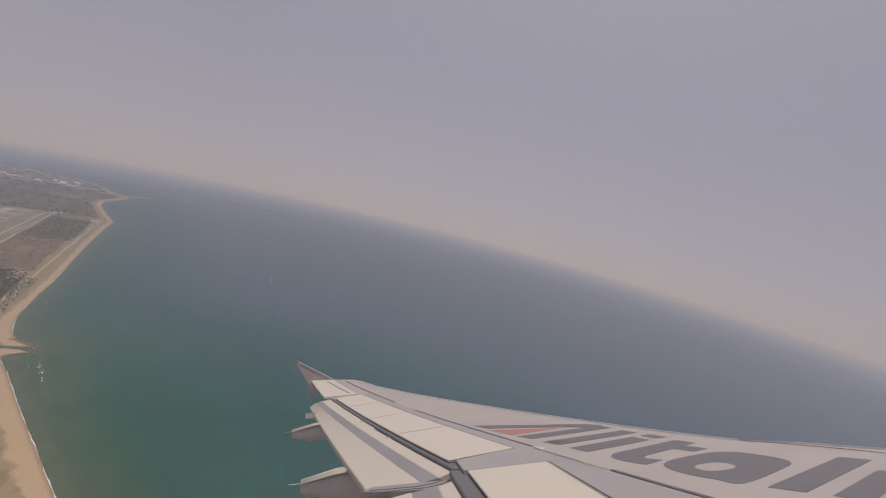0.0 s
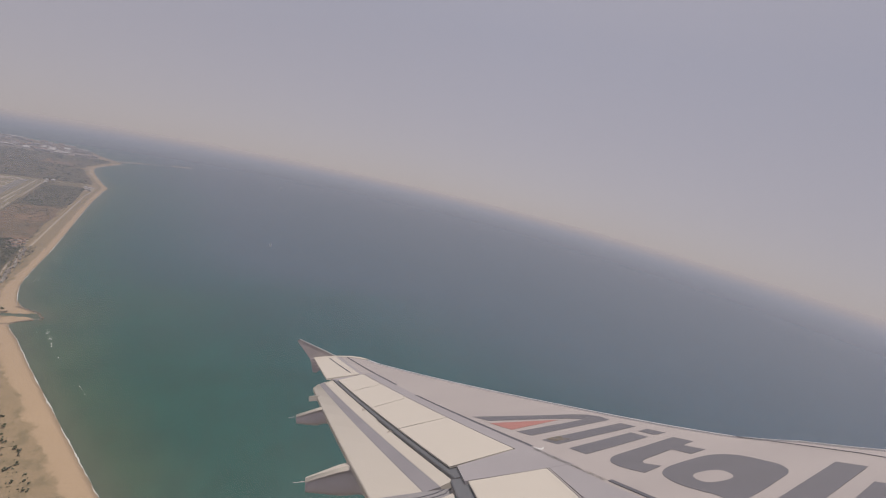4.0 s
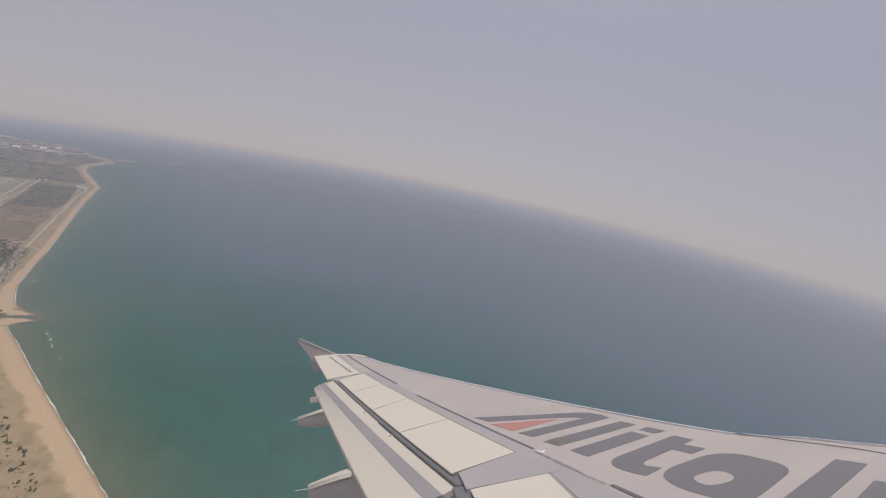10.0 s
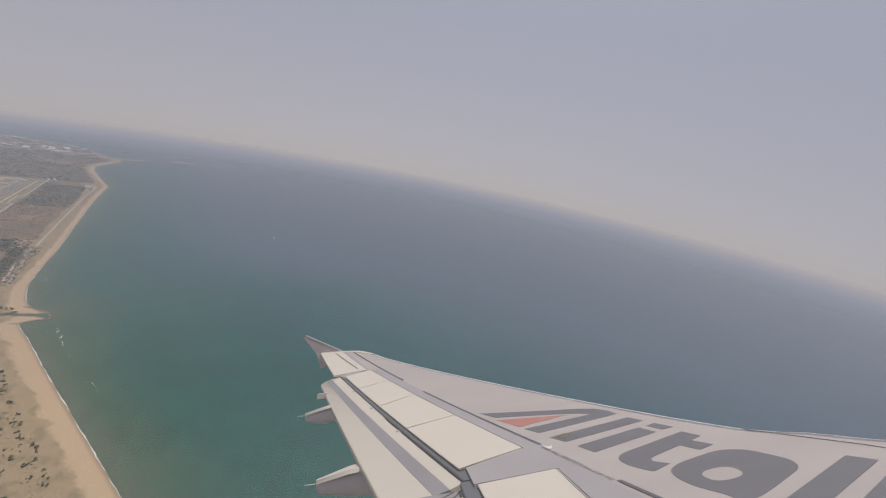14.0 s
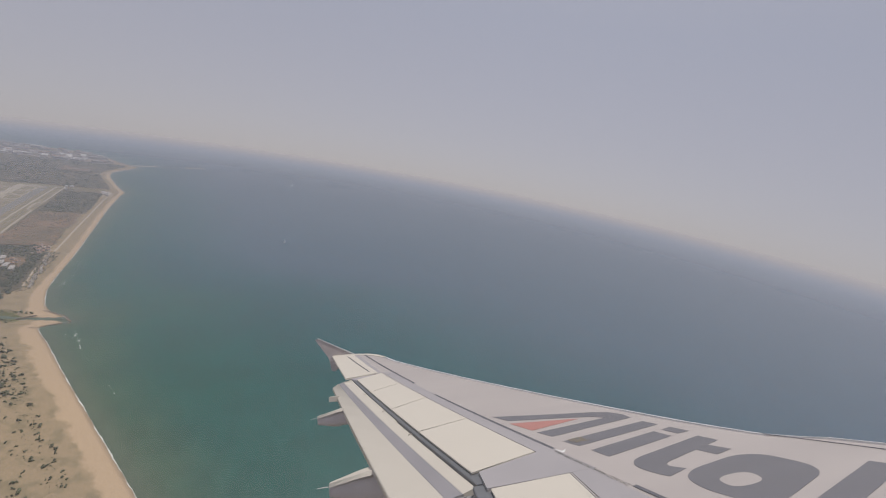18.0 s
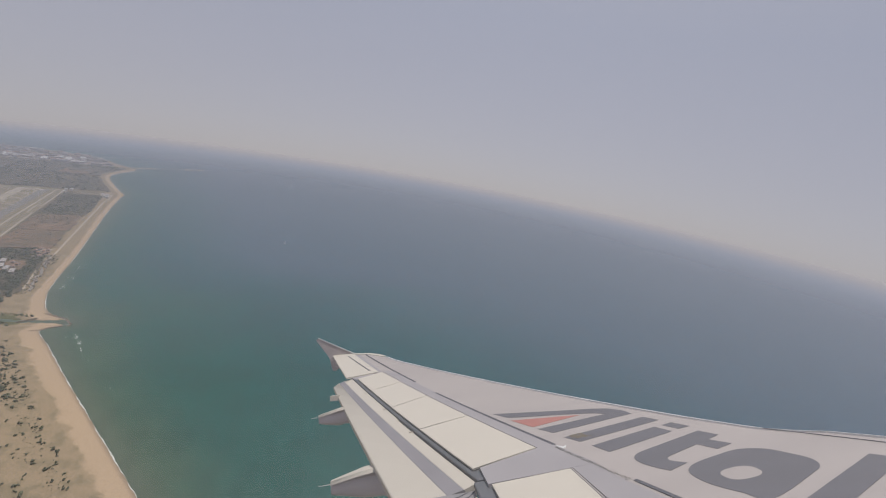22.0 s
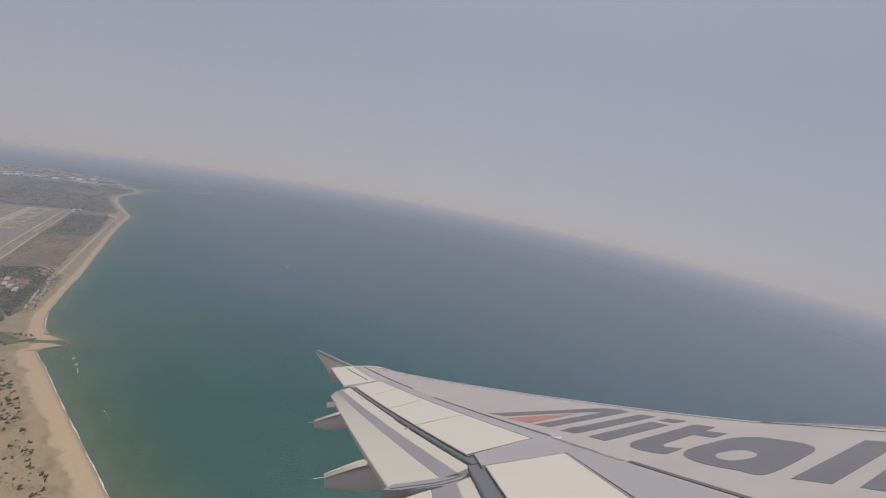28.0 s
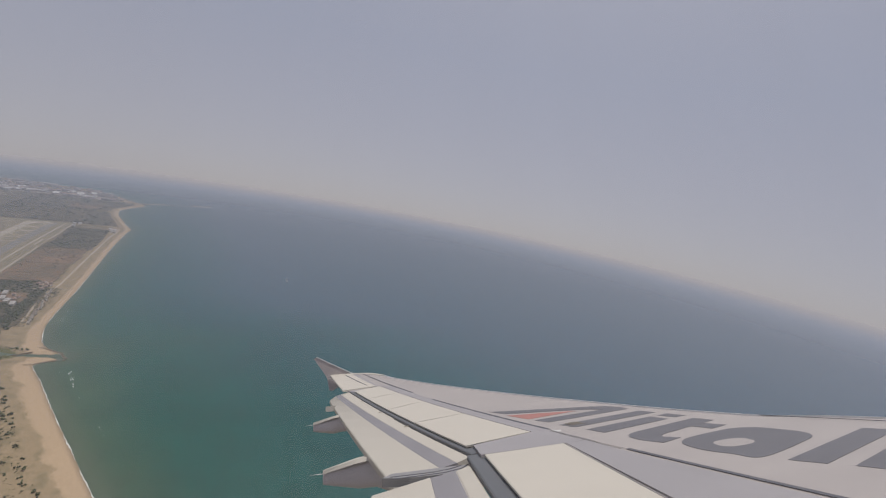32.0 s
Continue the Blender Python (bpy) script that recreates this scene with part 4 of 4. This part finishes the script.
drape("track", [near_at(40, 118), near_at(170, 120), near_at(320, 124), near_at(600, 128)], 2.5, TRACK, "narrow worn path behind the dunes", "track")
drape("track", [near_at(300, 146), near_at(250, 190), near_at(180, 240)], 4, TRACK, "pale dirt track through dry grass", "track")


# ---- scrub, hedges and woods ----
ico = bmesh.new()
bmesh.ops.create_icosphere(ico, subdivisions=1, radius=1)
ICO_V = np.array([v.co[:] for v in ico.verts])
ICO_F = np.array([[v.index for v in f.verts] for f in ico.faces])
ico.free()


def clumps(name, spots, r0, r1, tall, mat, lobes, label, category):
    """Bushes or tree crowns of several ragged lobes each, in one mesh."""
    spots = np.asarray(spots, float)
    base = height_at(spots)
    V, F = [], []
    for (x, y), z in zip(spots, base):
        r = rng.uniform(r0, r1) * rng.choice((0.6, 1.0, 1.0, 1.3))
        for _ in range(lobes):
            w, q = rng.uniform(0, 2 * math.pi), rng.uniform(0.1, 0.95) * r
            lr = r * rng.uniform(0.3, 0.62)
            c = np.array((x + q * math.cos(w), y + q * math.sin(w), z + tall * r * rng.uniform(0.25, 0.9) * (1.15 - q / r * 0.5)))
            v = ICO_V * (lr * rng.uniform(0.6, 1.35, (len(ICO_V), 1))) * (1, 1, 0.8) + c
            F.append(ICO_F + len(V) * len(ICO_V))
            V.append(v)
    ob = raw(name, np.concatenate(V).tolist(), np.concatenate(F).tolist(), mat)
    return tagged(ob, label, category, "", "stuff")


def scatter(at, u0, u1, v0, v1, n):
    return [at(rng.uniform(u0, u1), rng.uniform(v0, v1)) for _ in range(n)]


belt = []
for _ in range(420):
    u = rng.uniform(15, 185)
    belt.append(near_at(u, 85 + 3 * math.sin(u / 20) + rng.normal(0, 7)))
clumps("hedge", belt, 2.4, 4.2, 1.1, LEAF, 4, "long dense belt of dark green shrubs behind the dunes", "shrubs")
clumps("scrub", scatter(near_at, 5, 230, 46, 80, 150), 1.5, 3.3, 0.9, LEAF, 4, "scattered dark green bushes on the dunes", "shrubs")
clumps("scrub", scatter(near_at, 200, 470, 48, 125, 130), 1.4, 3.2, 0.9, LEAF, 4, "scattered dark green bushes in dry grass", "shrubs")
clumps("scrub", scatter(near_at, 0, 520, 48, 78, 240), 0.5, 1.1, 0.6, LEAF, 3, "small tufts of dune grass above the beach", "grass tufts")
clumps("scrub", scatter(near_at, -10, 430, 135, 260, 90), 1.2, 3.2, 0.9, LEAF, 4, "scattered bushes in a dry meadow", "shrubs")
clumps("reeds", [p + rng.normal(0, 4, 2) for p in np.repeat(smooth_line(RIVER, 5)[22:], 4, axis=0) + np.array((2, -19))], 1.6, 3.0, 0.8, REED, 3, "green reeds along the river bank", "reeds")
clumps("reeds", [p + rng.normal(0, 4, 2) for p in np.repeat(smooth_line(RIVER, 5)[22:], 4, axis=0) + np.array((-2, 20))], 1.6, 3.0, 0.8, REED, 3, "green reeds along the river bank", "reeds")
clumps("pine_wood", scatter(far_at, 15, 240, 58, 80, 330), 1.8, 3.4, 1.2, PINE, 4, "dark green pine belt behind the cabins", "trees")
clumps("scrub", scatter(far_at, -10, 262, 30, 66, 330), 1.0, 2.4, 0.8, LEAF, 4, "low dark scrub between the beach cabins", "shrubs")
clumps("scrub", scatter(far_at, -10, 315, 60, 160, 420), 1.4, 3.4, 0.8, LEAF, 4, "dark scrub between the houses and the airfield", "shrubs")
clumps("pine_wood", scatter(far_at, 15, 135, 64, 125, 200), 2.0, 3.8, 1.2, PINE, 4, "dark green pine wood", "trees")
clumps("pine_wood", scatter(far_at, 220, 312, 84, 166, 190), 2.0, 4.0, 1.2, PINE, 4, "dark green trees round the houses", "trees")
clumps("pine_wood", scatter(far_at, 692, 1030, 50, 176, 1100), 1.8, 3.8, 0.7, PINE, 3, "dark low pine wood behind the beach", "trees")
clumps("scrub", scatter(far_at, 320, 680, 58, 178, 420), 1.2, 3.0, 0.7, LEAF, 3, "dark bushes over a brown field", "shrubs")
clumps("scrub", scatter(far_at, 0, 1000, 24, 40, 380), 0.5, 1.2, 0.6, LEAF, 3, "low scrub on the dunes", "shrubs")
clumps("scrub", [p for p in scatter(far_at, 1130, 1780, 40, 480, 800) if inland(p[:1], p[1:])[0] > 40], 3.0, 8.0, 0.4, LEAF, 3, "dark marsh scrub", "shrubs")
clumps("pine_wood", scatter(far_at, -50, 5, 60, 190, 150) + scatter(far_at, 118, 300, 160, 260, 300), 2.4, 4.6, 1.3, PINE, 4, "dense dark pine wood by the river", "trees")


# ---- surf and rocks ----
def surf(name, u_pts, label):
    V, F = [], []
    d = np.gradient(u_pts, axis=0)
    d /= np.linalg.norm(d, axis=1)[:, None] + 1e-9
    o = np.stack([-d[:, 1], d[:, 0]], -1)
    side = np.sign(inland(*(u_pts[len(u_pts) // 2] + o[len(u_pts) // 2] * 5)[:, None]))[0]
    o *= side
    for i, p in enumerate(u_pts):
        gap = wobble(p[0], p[1], 23) + 0.5 * wobble(p[1], p[0], 9)
        wide = max(0.06, 0.45 + 0.75 * gap + rng.uniform(-0.3, 0.35))
        mid = p + o[i] * (0.3 + 0.8 * rng.uniform(-1, 1))
        V += [(*(mid - o[i] * wide * 0.6), 0.10), (*(mid + o[i] * wide * 0.5), 0.16)]
        if i:
            k = 2 * i
            F.append((k - 2, k - 1, k + 1, k))
    return tagged(raw(name, V, F, FOAM), label, "foam", "", "stuff")


fine_shore = smooth_line(COAST[1:26], 5)
near_shore = fine_shore[(fine_shore[:, 0] < 100)]
surf("surf_line", near_shore, "thin white line of breaking surf along the beach")
V, F = [], []
for at, u0, u1, v0, v1, k in ((near_at, 28, 60, -48, -30, 6), (near_at, 72, 84, -46, -36, 6), (near_at, 100, 112, -42, -36, 4), (near_at, 140, 320, -46, -36, 5), (far_at, 20, 60, -30, -16, 6), (far_at, 90, 420, -32, -14, 16), (far_at, 420, 1000, -26, -12, 10)):
    for _ in range(k):
        c, ln, wd = at(rng.uniform(u0, u1), rng.uniform(v0, v1)), rng.uniform(1.0, 5.0), rng.uniform(0.25, 0.9)
        ax = (L_DIR if at is near_at else U_DIR)
        ay = np.array((-ax[1], ax[0]))
        b = len(V)
        for j in range(10):
            w = 2 * math.pi * j / 10
            q = c + ax * ln * math.cos(w) * rng.uniform(0.6, 1.2) + ay * (wd * math.sin(w) * rng.uniform(0.5, 1.4) + 0.06 * (ln * math.cos(w)) ** 2 * 0.5)
            V.append((*q, 0.12))
        F.append(tuple(range(b, b + 10)))
tagged(raw("whitecaps", V, F, FOAM), "small white breaking crests over the sand bar", "foam", "", "stuff")


def rocks(name, line, n, spread, r0, r1, label, mat=ROCK):
    p = smooth_line(line, 3)
    V, F = [], []
    for i in range(n):
        c = p[rng.integers(len(p))] + rng.normal(0, spread, 2)
        r = rng.uniform(r0, r1)
        v = ICO_V * (r * rng.uniform(0.6, 1.25, (len(ICO_V), 1))) * (1, 1, 0.75) + (*c, rng.uniform(0.2, 1.3))
        F.append(ICO_F + len(V) * len(ICO_V))
        V.append(v)
    return tagged(raw(name, np.concatenate(V).tolist(), np.concatenate(F).tolist(), mat), label, "breakwater", "", "stuff")


rocks("breakwater", [(-790, 770), (-770, 768), (-744, 764), (-721, 750), (-717, 743)], 120, 1.6, 0.5, 1.5, "low brown rock mole beside the river mouth")
rocks("breakwater", [(-757, 704), (-748, 708), (-737, 724), (-728, 736)], 80, 1.6, 0.5, 1.4, "low brown rock mole beside the river mouth")
rocks("breakwater", [(-1866, 2385), (-1842, 2428), (-1806, 2490)], 170, 6, 2, 4, "pale rock spit at the tip of the headland", PALE_ROCK)
rocks("breakwater", [(-1806, 2490), (-1740, 2595), (-1704, 2646)], 170, 2, 1.4, 2.6, "thin low breakwater running off the headland")
rocks("breakwater", [(-1712, 2634), (-1700, 2652), (-1668, 2700), (-1656, 2716)], 190, 3.5, 3, 6, "pale rock head of the breakwater far off the headland", PALE_ROCK)
weir = empty("footbridge", pose(-792, 731, 0.5, 0, 0, 62), "small pale concrete footbridge across the river mouth", "bridge")
part("deck", boxed(-16, 16, -1.2, 1.2, 1.6, 2.0), CONCRETE, weir)
for x in (-9, 0, 9):
    part("pier", boxed(x - 0.5, x + 0.5, -1.0, 1.0, -2.0, 1.6), CONCRETE, weir)
for y in (-1.15, 1.1):
    part("parapet", boxed(-16, 16, y, y + 0.08, 2.0, 2.9), CONCRETE, weir)


# ---- buildings ----
def house(name, m, w, d, h, roof, label, category="house", hip=True, bays=3, group=""):
    """Walls, a hipped or flat roof, windows and a door, on its own base."""
    ob = empty(name, m, label, category, group)
    part("wall", boxed(-w / 2, w / 2, -d / 2, d / 2, -1.5, h), WALL, ob)
    e = 0.5
    if hip:
        bm = bmesh.new()
        r = min(w, d) * 0.28
        lo = [bm.verts.new(p) for p in ((-w / 2 - e, -d / 2 - e, h), (w / 2 + e, -d / 2 - e, h), (w / 2 + e, d / 2 + e, h), (-w / 2 - e, d / 2 + e, h))]
        k = max((w - d) / 2, 0.3)
        hi = [bm.verts.new((-k, 0, h + r)), bm.verts.new((k, 0, h + r))]
        bm.faces.new(lo[::-1])
        bm.faces.new((lo[0], lo[1], hi[1], hi[0]))
        bm.faces.new((lo[1], lo[2], hi[1]))
        bm.faces.new((lo[2], lo[3], hi[0], hi[1]))
        bm.faces.new((lo[3], lo[0], hi[0]))
        part("roof", bm, roof, ob)
        part("chimney", boxed(k * 0.5 - 0.4, k * 0.5 + 0.4, -0.4, 0.4, h + r * 0.6, h + r + 0.9), WALL, ob)
    else:
        part("roof", boxed(-w / 2 - 0.15, w / 2 + 0.15, -d / 2 - 0.15, d / 2 + 0.15, h, h + 0.35), roof, ob)
        part("roof_plant", boxed(-w * 0.2, -w * 0.05, -d * 0.15, d * 0.15, h + 0.35, h + 1.5), METAL_ROOF, ob)
    for i in range(bays):
        x = -w / 2 + w * (i + 0.5) / bays
        for y in (-d / 2, d / 2):
            s = -0.06 if y < 0 else 0.06
            part("window", boxed(x - 0.6, x + 0.6, min(y, y + s), max(y, y + s), h * 0.4, h * 0.4 + 1.3), DARK_GLASS, ob)
    part("door", boxed(w / 2, w / 2 + 0.06, -0.5, 0.5, 0, 2.1), DARK_GLASS, ob)
    return ob


def on_land(p, turn, lift=0.3):
    z = float(height_at([p])[0])
    return pose(p[0], p[1], z + lift, 0, 0, turn)


FAR_TURN = math.degrees(math.atan2(U_DIR[1], U_DIR[0]))
cabin = house("beach_cabin", on_land(far_at(12, 33), FAR_TURN), 5, 4, 2.6, TERRACE, "small sand-coloured beach cabin behind the dunes", "cabin", False, 2, "cabins behind the beach")
for i in range(30):
    copy_thing(cabin, on_land(far_at(18 + 7.8 * i + rng.uniform(-2, 2), 34 + 0.06 * 7.8 * i + rng.uniform(-4, 4)), FAR_TURN + rng.uniform(-25, 25)))
villa = house("house", on_land(far_at(264, 66), FAR_TURN + 8), 10, 7, 4.5, TILE, "pale house with a terracotta hipped roof", "house", True, 3, "houses by the beach track")
for u, v in ((276, 60), (286, 70), (298, 64), (272, 78), (305, 80), (292, 88), (246, 70), (180, 96), (196, 108), (164, 100)):
    copy_thing(villa, on_land(far_at(u, v), FAR_TURN + rng.uniform(-20, 20)))
hall = house("hall", on_land(far_at(150, 108), FAR_TURN), 24, 9, 5, METAL_ROOF, "long low hall with a pale metal roof", "hall", False, 6, "pale halls")
for u, v, t in ((128, 92, 4), (170, 122, 10), (1004, 34, 0), (1018, 46, 5), (1038, 38, -4), (1050, 54, 3), (1112, 168, 0), (1104, 184, 12), (1062, 180, 4), (205, 128, 8)):
    copy_thing(hall, on_land(far_at(u, v), FAR_TURN + t))
block = house("building", on_land(far_at(1880, 260), FAR_TURN), 50, 20, 11, CITY_ROOF, "pale city block with a flat roof", "building", False, 8, "buildings of the distant town")
ware = house("warehouse", on_land(far_at(1850, 420), FAR_TURN + 6), 64, 26, 8, WHITE_ROOF, "wide white warehouse with a metal roof", "warehouse", False, 10, "warehouses of the distant port")
low = house("building", on_land(far_at(1930, 380), FAR_TURN - 5), 32, 18, 7, TILE, "terracotta-roofed building of a distant town", "building", True, 5, "buildings of the distant town")
uv_patch("town_ground", far_at, 1795, 2030, 130, 1100, material("dusty_town_ground", (0.27, 0.205, 0.16), 0.95, 0, (0.12, 0.105, 0.075), 0.012, 0.08), "dusty pinkish ground of the town and port", "ground", 0.4)
made = 0
while made < 130:
    p = far_at(rng.uniform(1800, 2190), rng.uniform(110, 1000))
    if inland(p[:1], p[1:])[0] > 22:
        copy_thing((block, low, block, ware, low)[made % 5], on_land(p, FAR_TURN + rng.choice((0, 90)) + rng.uniform(-12, 12)))
        made += 1
mast = empty("chimney_stack", on_land(far_at(1960, 500), 0), "thin pale chimney in the distant port", "chimney")
part("shaft", loft([[(r * math.cos(w), r * math.sin(w), z) for w in [k * math.pi / 5 for k in range(10)]] for r, z in ((2.4, -1), (1.8, 10), (1.4, 18))]), CONCRETE, mast)
part("rim", loft([[(r * math.cos(w), r * math.sin(w), z) for w in [k * math.pi / 5 for k in range(10)]] for r, z in ((1.6, 18), (1.6, 19))]), METAL_ROOF, mast)


# ---- villas with pools, lawns and a round pond inland ----
def ring(r, z, n=28, cx=0.0, cy=0.0):
    return [(cx + r * math.cos(2 * math.pi * k / n), cy + r * math.sin(2 * math.pi * k / n), z) for k in range(n)]


def pool(m, w, d, label):
    ob = empty("swimming_pool", m, label, "pool")
    for x0, x1, y0, y1 in ((-w / 2 - 1.4, w / 2 + 1.4, -d / 2 - 1.4, -d / 2), (-w / 2 - 1.4, w / 2 + 1.4, d / 2, d / 2 + 1.4), (-w / 2 - 1.4, -w / 2, -d / 2, d / 2), (w / 2, w / 2 + 1.4, -d / 2, d / 2)):
        part("coping", boxed(x0, x1, y0, y1, -1.0, 0.28), CONCRETE, ob)
    part("water", boxed(-w / 2, w / 2, -d / 2, d / 2, -1.0, 0.12), POOL, ob)
    return ob


uv_patch("lawn", far_at, 8, 112, 138, 232, GREEN_FIELD, "mown green lawn round a villa", "lawn", 0.15)
manor = house("villa", on_land(far_at(66, 200), FAR_TURN + 5, 0.6), 34, 20, 8, ROOF, "large villa with a grey hipped roof beside a lawn", "house", True, 7)
part("wing_roof", boxed(14, 26, -16, -2, 5.0, 5.5), ROOF, manor)
part("wing_wall", boxed(14.5, 25.5, -15.5, -2.5, -1, 5.0), WALL, manor)
uv_patch("terrace", far_at, 22, 58, 156, 180, TERRACE, "paved terrace round the pool", "terrace", 0.45)
pool(on_land(far_at(40, 168), FAR_TURN, 1.1), 22, 10, "bright blue rectangular swimming pool with pale edging")
lounger = empty("sun_lounger", on_land(far_at(22, 152), FAR_TURN, 0.9), "white sun lounger on the lawn by the pool", "lounger", "loungers by the pool")
part("bed", boxed(-0.35, 0.35, -1.0, 0.5, 0.3, 0.4), WHITE, lounger)
part("backrest", loft([[(-0.35, 0.5, 0.3), (0.35, 0.5, 0.3), (0.35, 0.5, 0.4), (-0.35, 0.5, 0.4)], [(-0.35, 1.0, 0.75), (0.35, 1.0, 0.75), (0.35, 0.95, 0.85), (-0.35, 0.95, 0.85)]]), WHITE, lounger)
for x, y in ((-0.3, -0.9), (0.3, -0.9), (-0.3, 0.4), (0.3, 0.4)):
    part("leg", boxed(x - 0.03, x + 0.03, y - 0.03, y + 0.03, -0.3, 0.3), WHITE, lounger)
for i in range(11):
    copy_thing(lounger, on_land(far_at(14 + 5 * i, 148 + 3 * math.sin(i)), FAR_TURN + 20 * math.sin(i * 2), 0.9))
uv_patch("clay_court", far_at, 118, 150, 236, 256, COURT, "reddish clay sports court", "court")
house("villa", on_land(near_at(-30, 210), 30, 0.5), 14, 11, 7, ROOF, "pale two-storey villa with a grey roof", "house", True, 4)
uv_patch("lawn", near_at, -55, 0, 190, 235, GREEN_FIELD, "green lawn round a small villa", "lawn", 0.15)
pool(on_land(near_at(-12, 206), 30, 1.0), 10, 5, "small blue swimming pool beside a villa")
plaza = empty("round_pond", on_land(near_at(118, 222), 0, 0.4), "round pale pond with a paved rim in dry ground", "pond")
part("paving", loft([ring(17, -1.5), ring(17, 0.1), ring(15, 0.18)], True, True), TERRACE, plaza)
part("rim", loft([ring(9.2, 0.1), ring(9.2, 0.6), ring(8.4, 0.6), ring(8.4, 0.1)], True, False), CONCRETE, plaza)
part("water", loft([ring(8.4, 0.15), ring(8.4, 0.4)]), material("pale_pond_water", (0.34, 0.37, 0.40), 0.1, 0, (0.3, 0.33, 0.36), 0.2, 2), plaza)
for w in (0.8, 2.6, 4.4):
    part("side_basin", loft([ring(3.2, 0.1, 16, 12 * math.cos(w), 12 * math.sin(w)), ring(3.0, 0.5, 16, 12 * math.cos(w), 12 * math.sin(w)), ring(2.2, 0.5, 16, 12 * math.cos(w), 12 * math.sin(w)), ring(2.0, 0.2, 16, 12 * math.cos(w), 12 * math.sin(w))]), CONCRETE, plaza)
yard = empty("pool_terrace", on_land(near_at(205, 235), -35, 0.4), "square concrete terrace with two sunken pools", "terrace")
part("slab", boxed(-20, 20, -16, 16, -1.5, 0.3), CONCRETE, yard)
part("water", boxed(-12, -2, 2, 12, 0.31, 0.36), DARK_GLASS, yard)
part("water", boxed(-12, -2, -12, -2, 0.31, 0.36), DARK_GLASS, yard)
part("parapet", boxed(-20, 20, 15.6, 16, 0.3, 1.1), WALL, yard)


# ---- boats ----
def sailboat(m, label):
    ob = empty("sailboat", m, label, "sailboat", "sailing boats")
    rings = []
    for k in range(9):
        t = k / 8
        x = -6 + 12 * t
        b = 1.7 * math.sin(min(1, 0.35 + t * 0.9) * math.pi * 0.5) * (1 - max(0, t - 0.55) / 0.45) ** 0.8 + 0.04
        rings.append([(x, -b, 1.0), (x, -b * 0.7, 0.1), (x, 0, -0.5), (x, b * 0.7, 0.1), (x, b, 1.0)])
    part("hull", loft(rings), WHITE, ob)
    part("cabin_roof", boxed(-2, 2, -0.8, 0.8, 1.0, 1.6), WHITE, ob)
    part("mast", loft([[(0.6 + r * math.cos(w), r * math.sin(w), z) for w in [j * math.pi / 3 for j in range(6)]] for r, z in ((0.12, 0.9), (0.07, 17))]), FAIRING, ob)
    part("mainsail", loft([[(0.4, 0, 2.2), (0.4, 0.05, 2.2), (-5.2, 0.5, 2.2), (-5.2, 0.45, 2.2)], [(0.4, 0, 9), (0.4, 0.05, 9), (-3.0, 0.65, 9), (-3.0, 0.6, 9)], [(0.4, 0, 16.5), (0.4, 0.05, 16.5), (0.2, 0.1, 16.5), (0.2, 0.05, 16.5)]]), SAIL, ob)
    part("jib", loft([[(5.8, 0, 1.4), (5.8, 0.05, 1.4), (0.9, 0.4, 1.8), (0.9, 0.35, 1.8)], [(1.0, 0, 15), (1.0, 0.05, 15), (0.8, 0.1, 15), (0.8, 0.05, 15)]]), SAIL, ob)
    return ob


boat = sailboat(pose(-600, 1520, 0.1, 0, 0, -25), "white sailing boat under full sail on open water")
copy_thing(boat, pose(-1050, 2700, 0.1, 0, 0, 200))
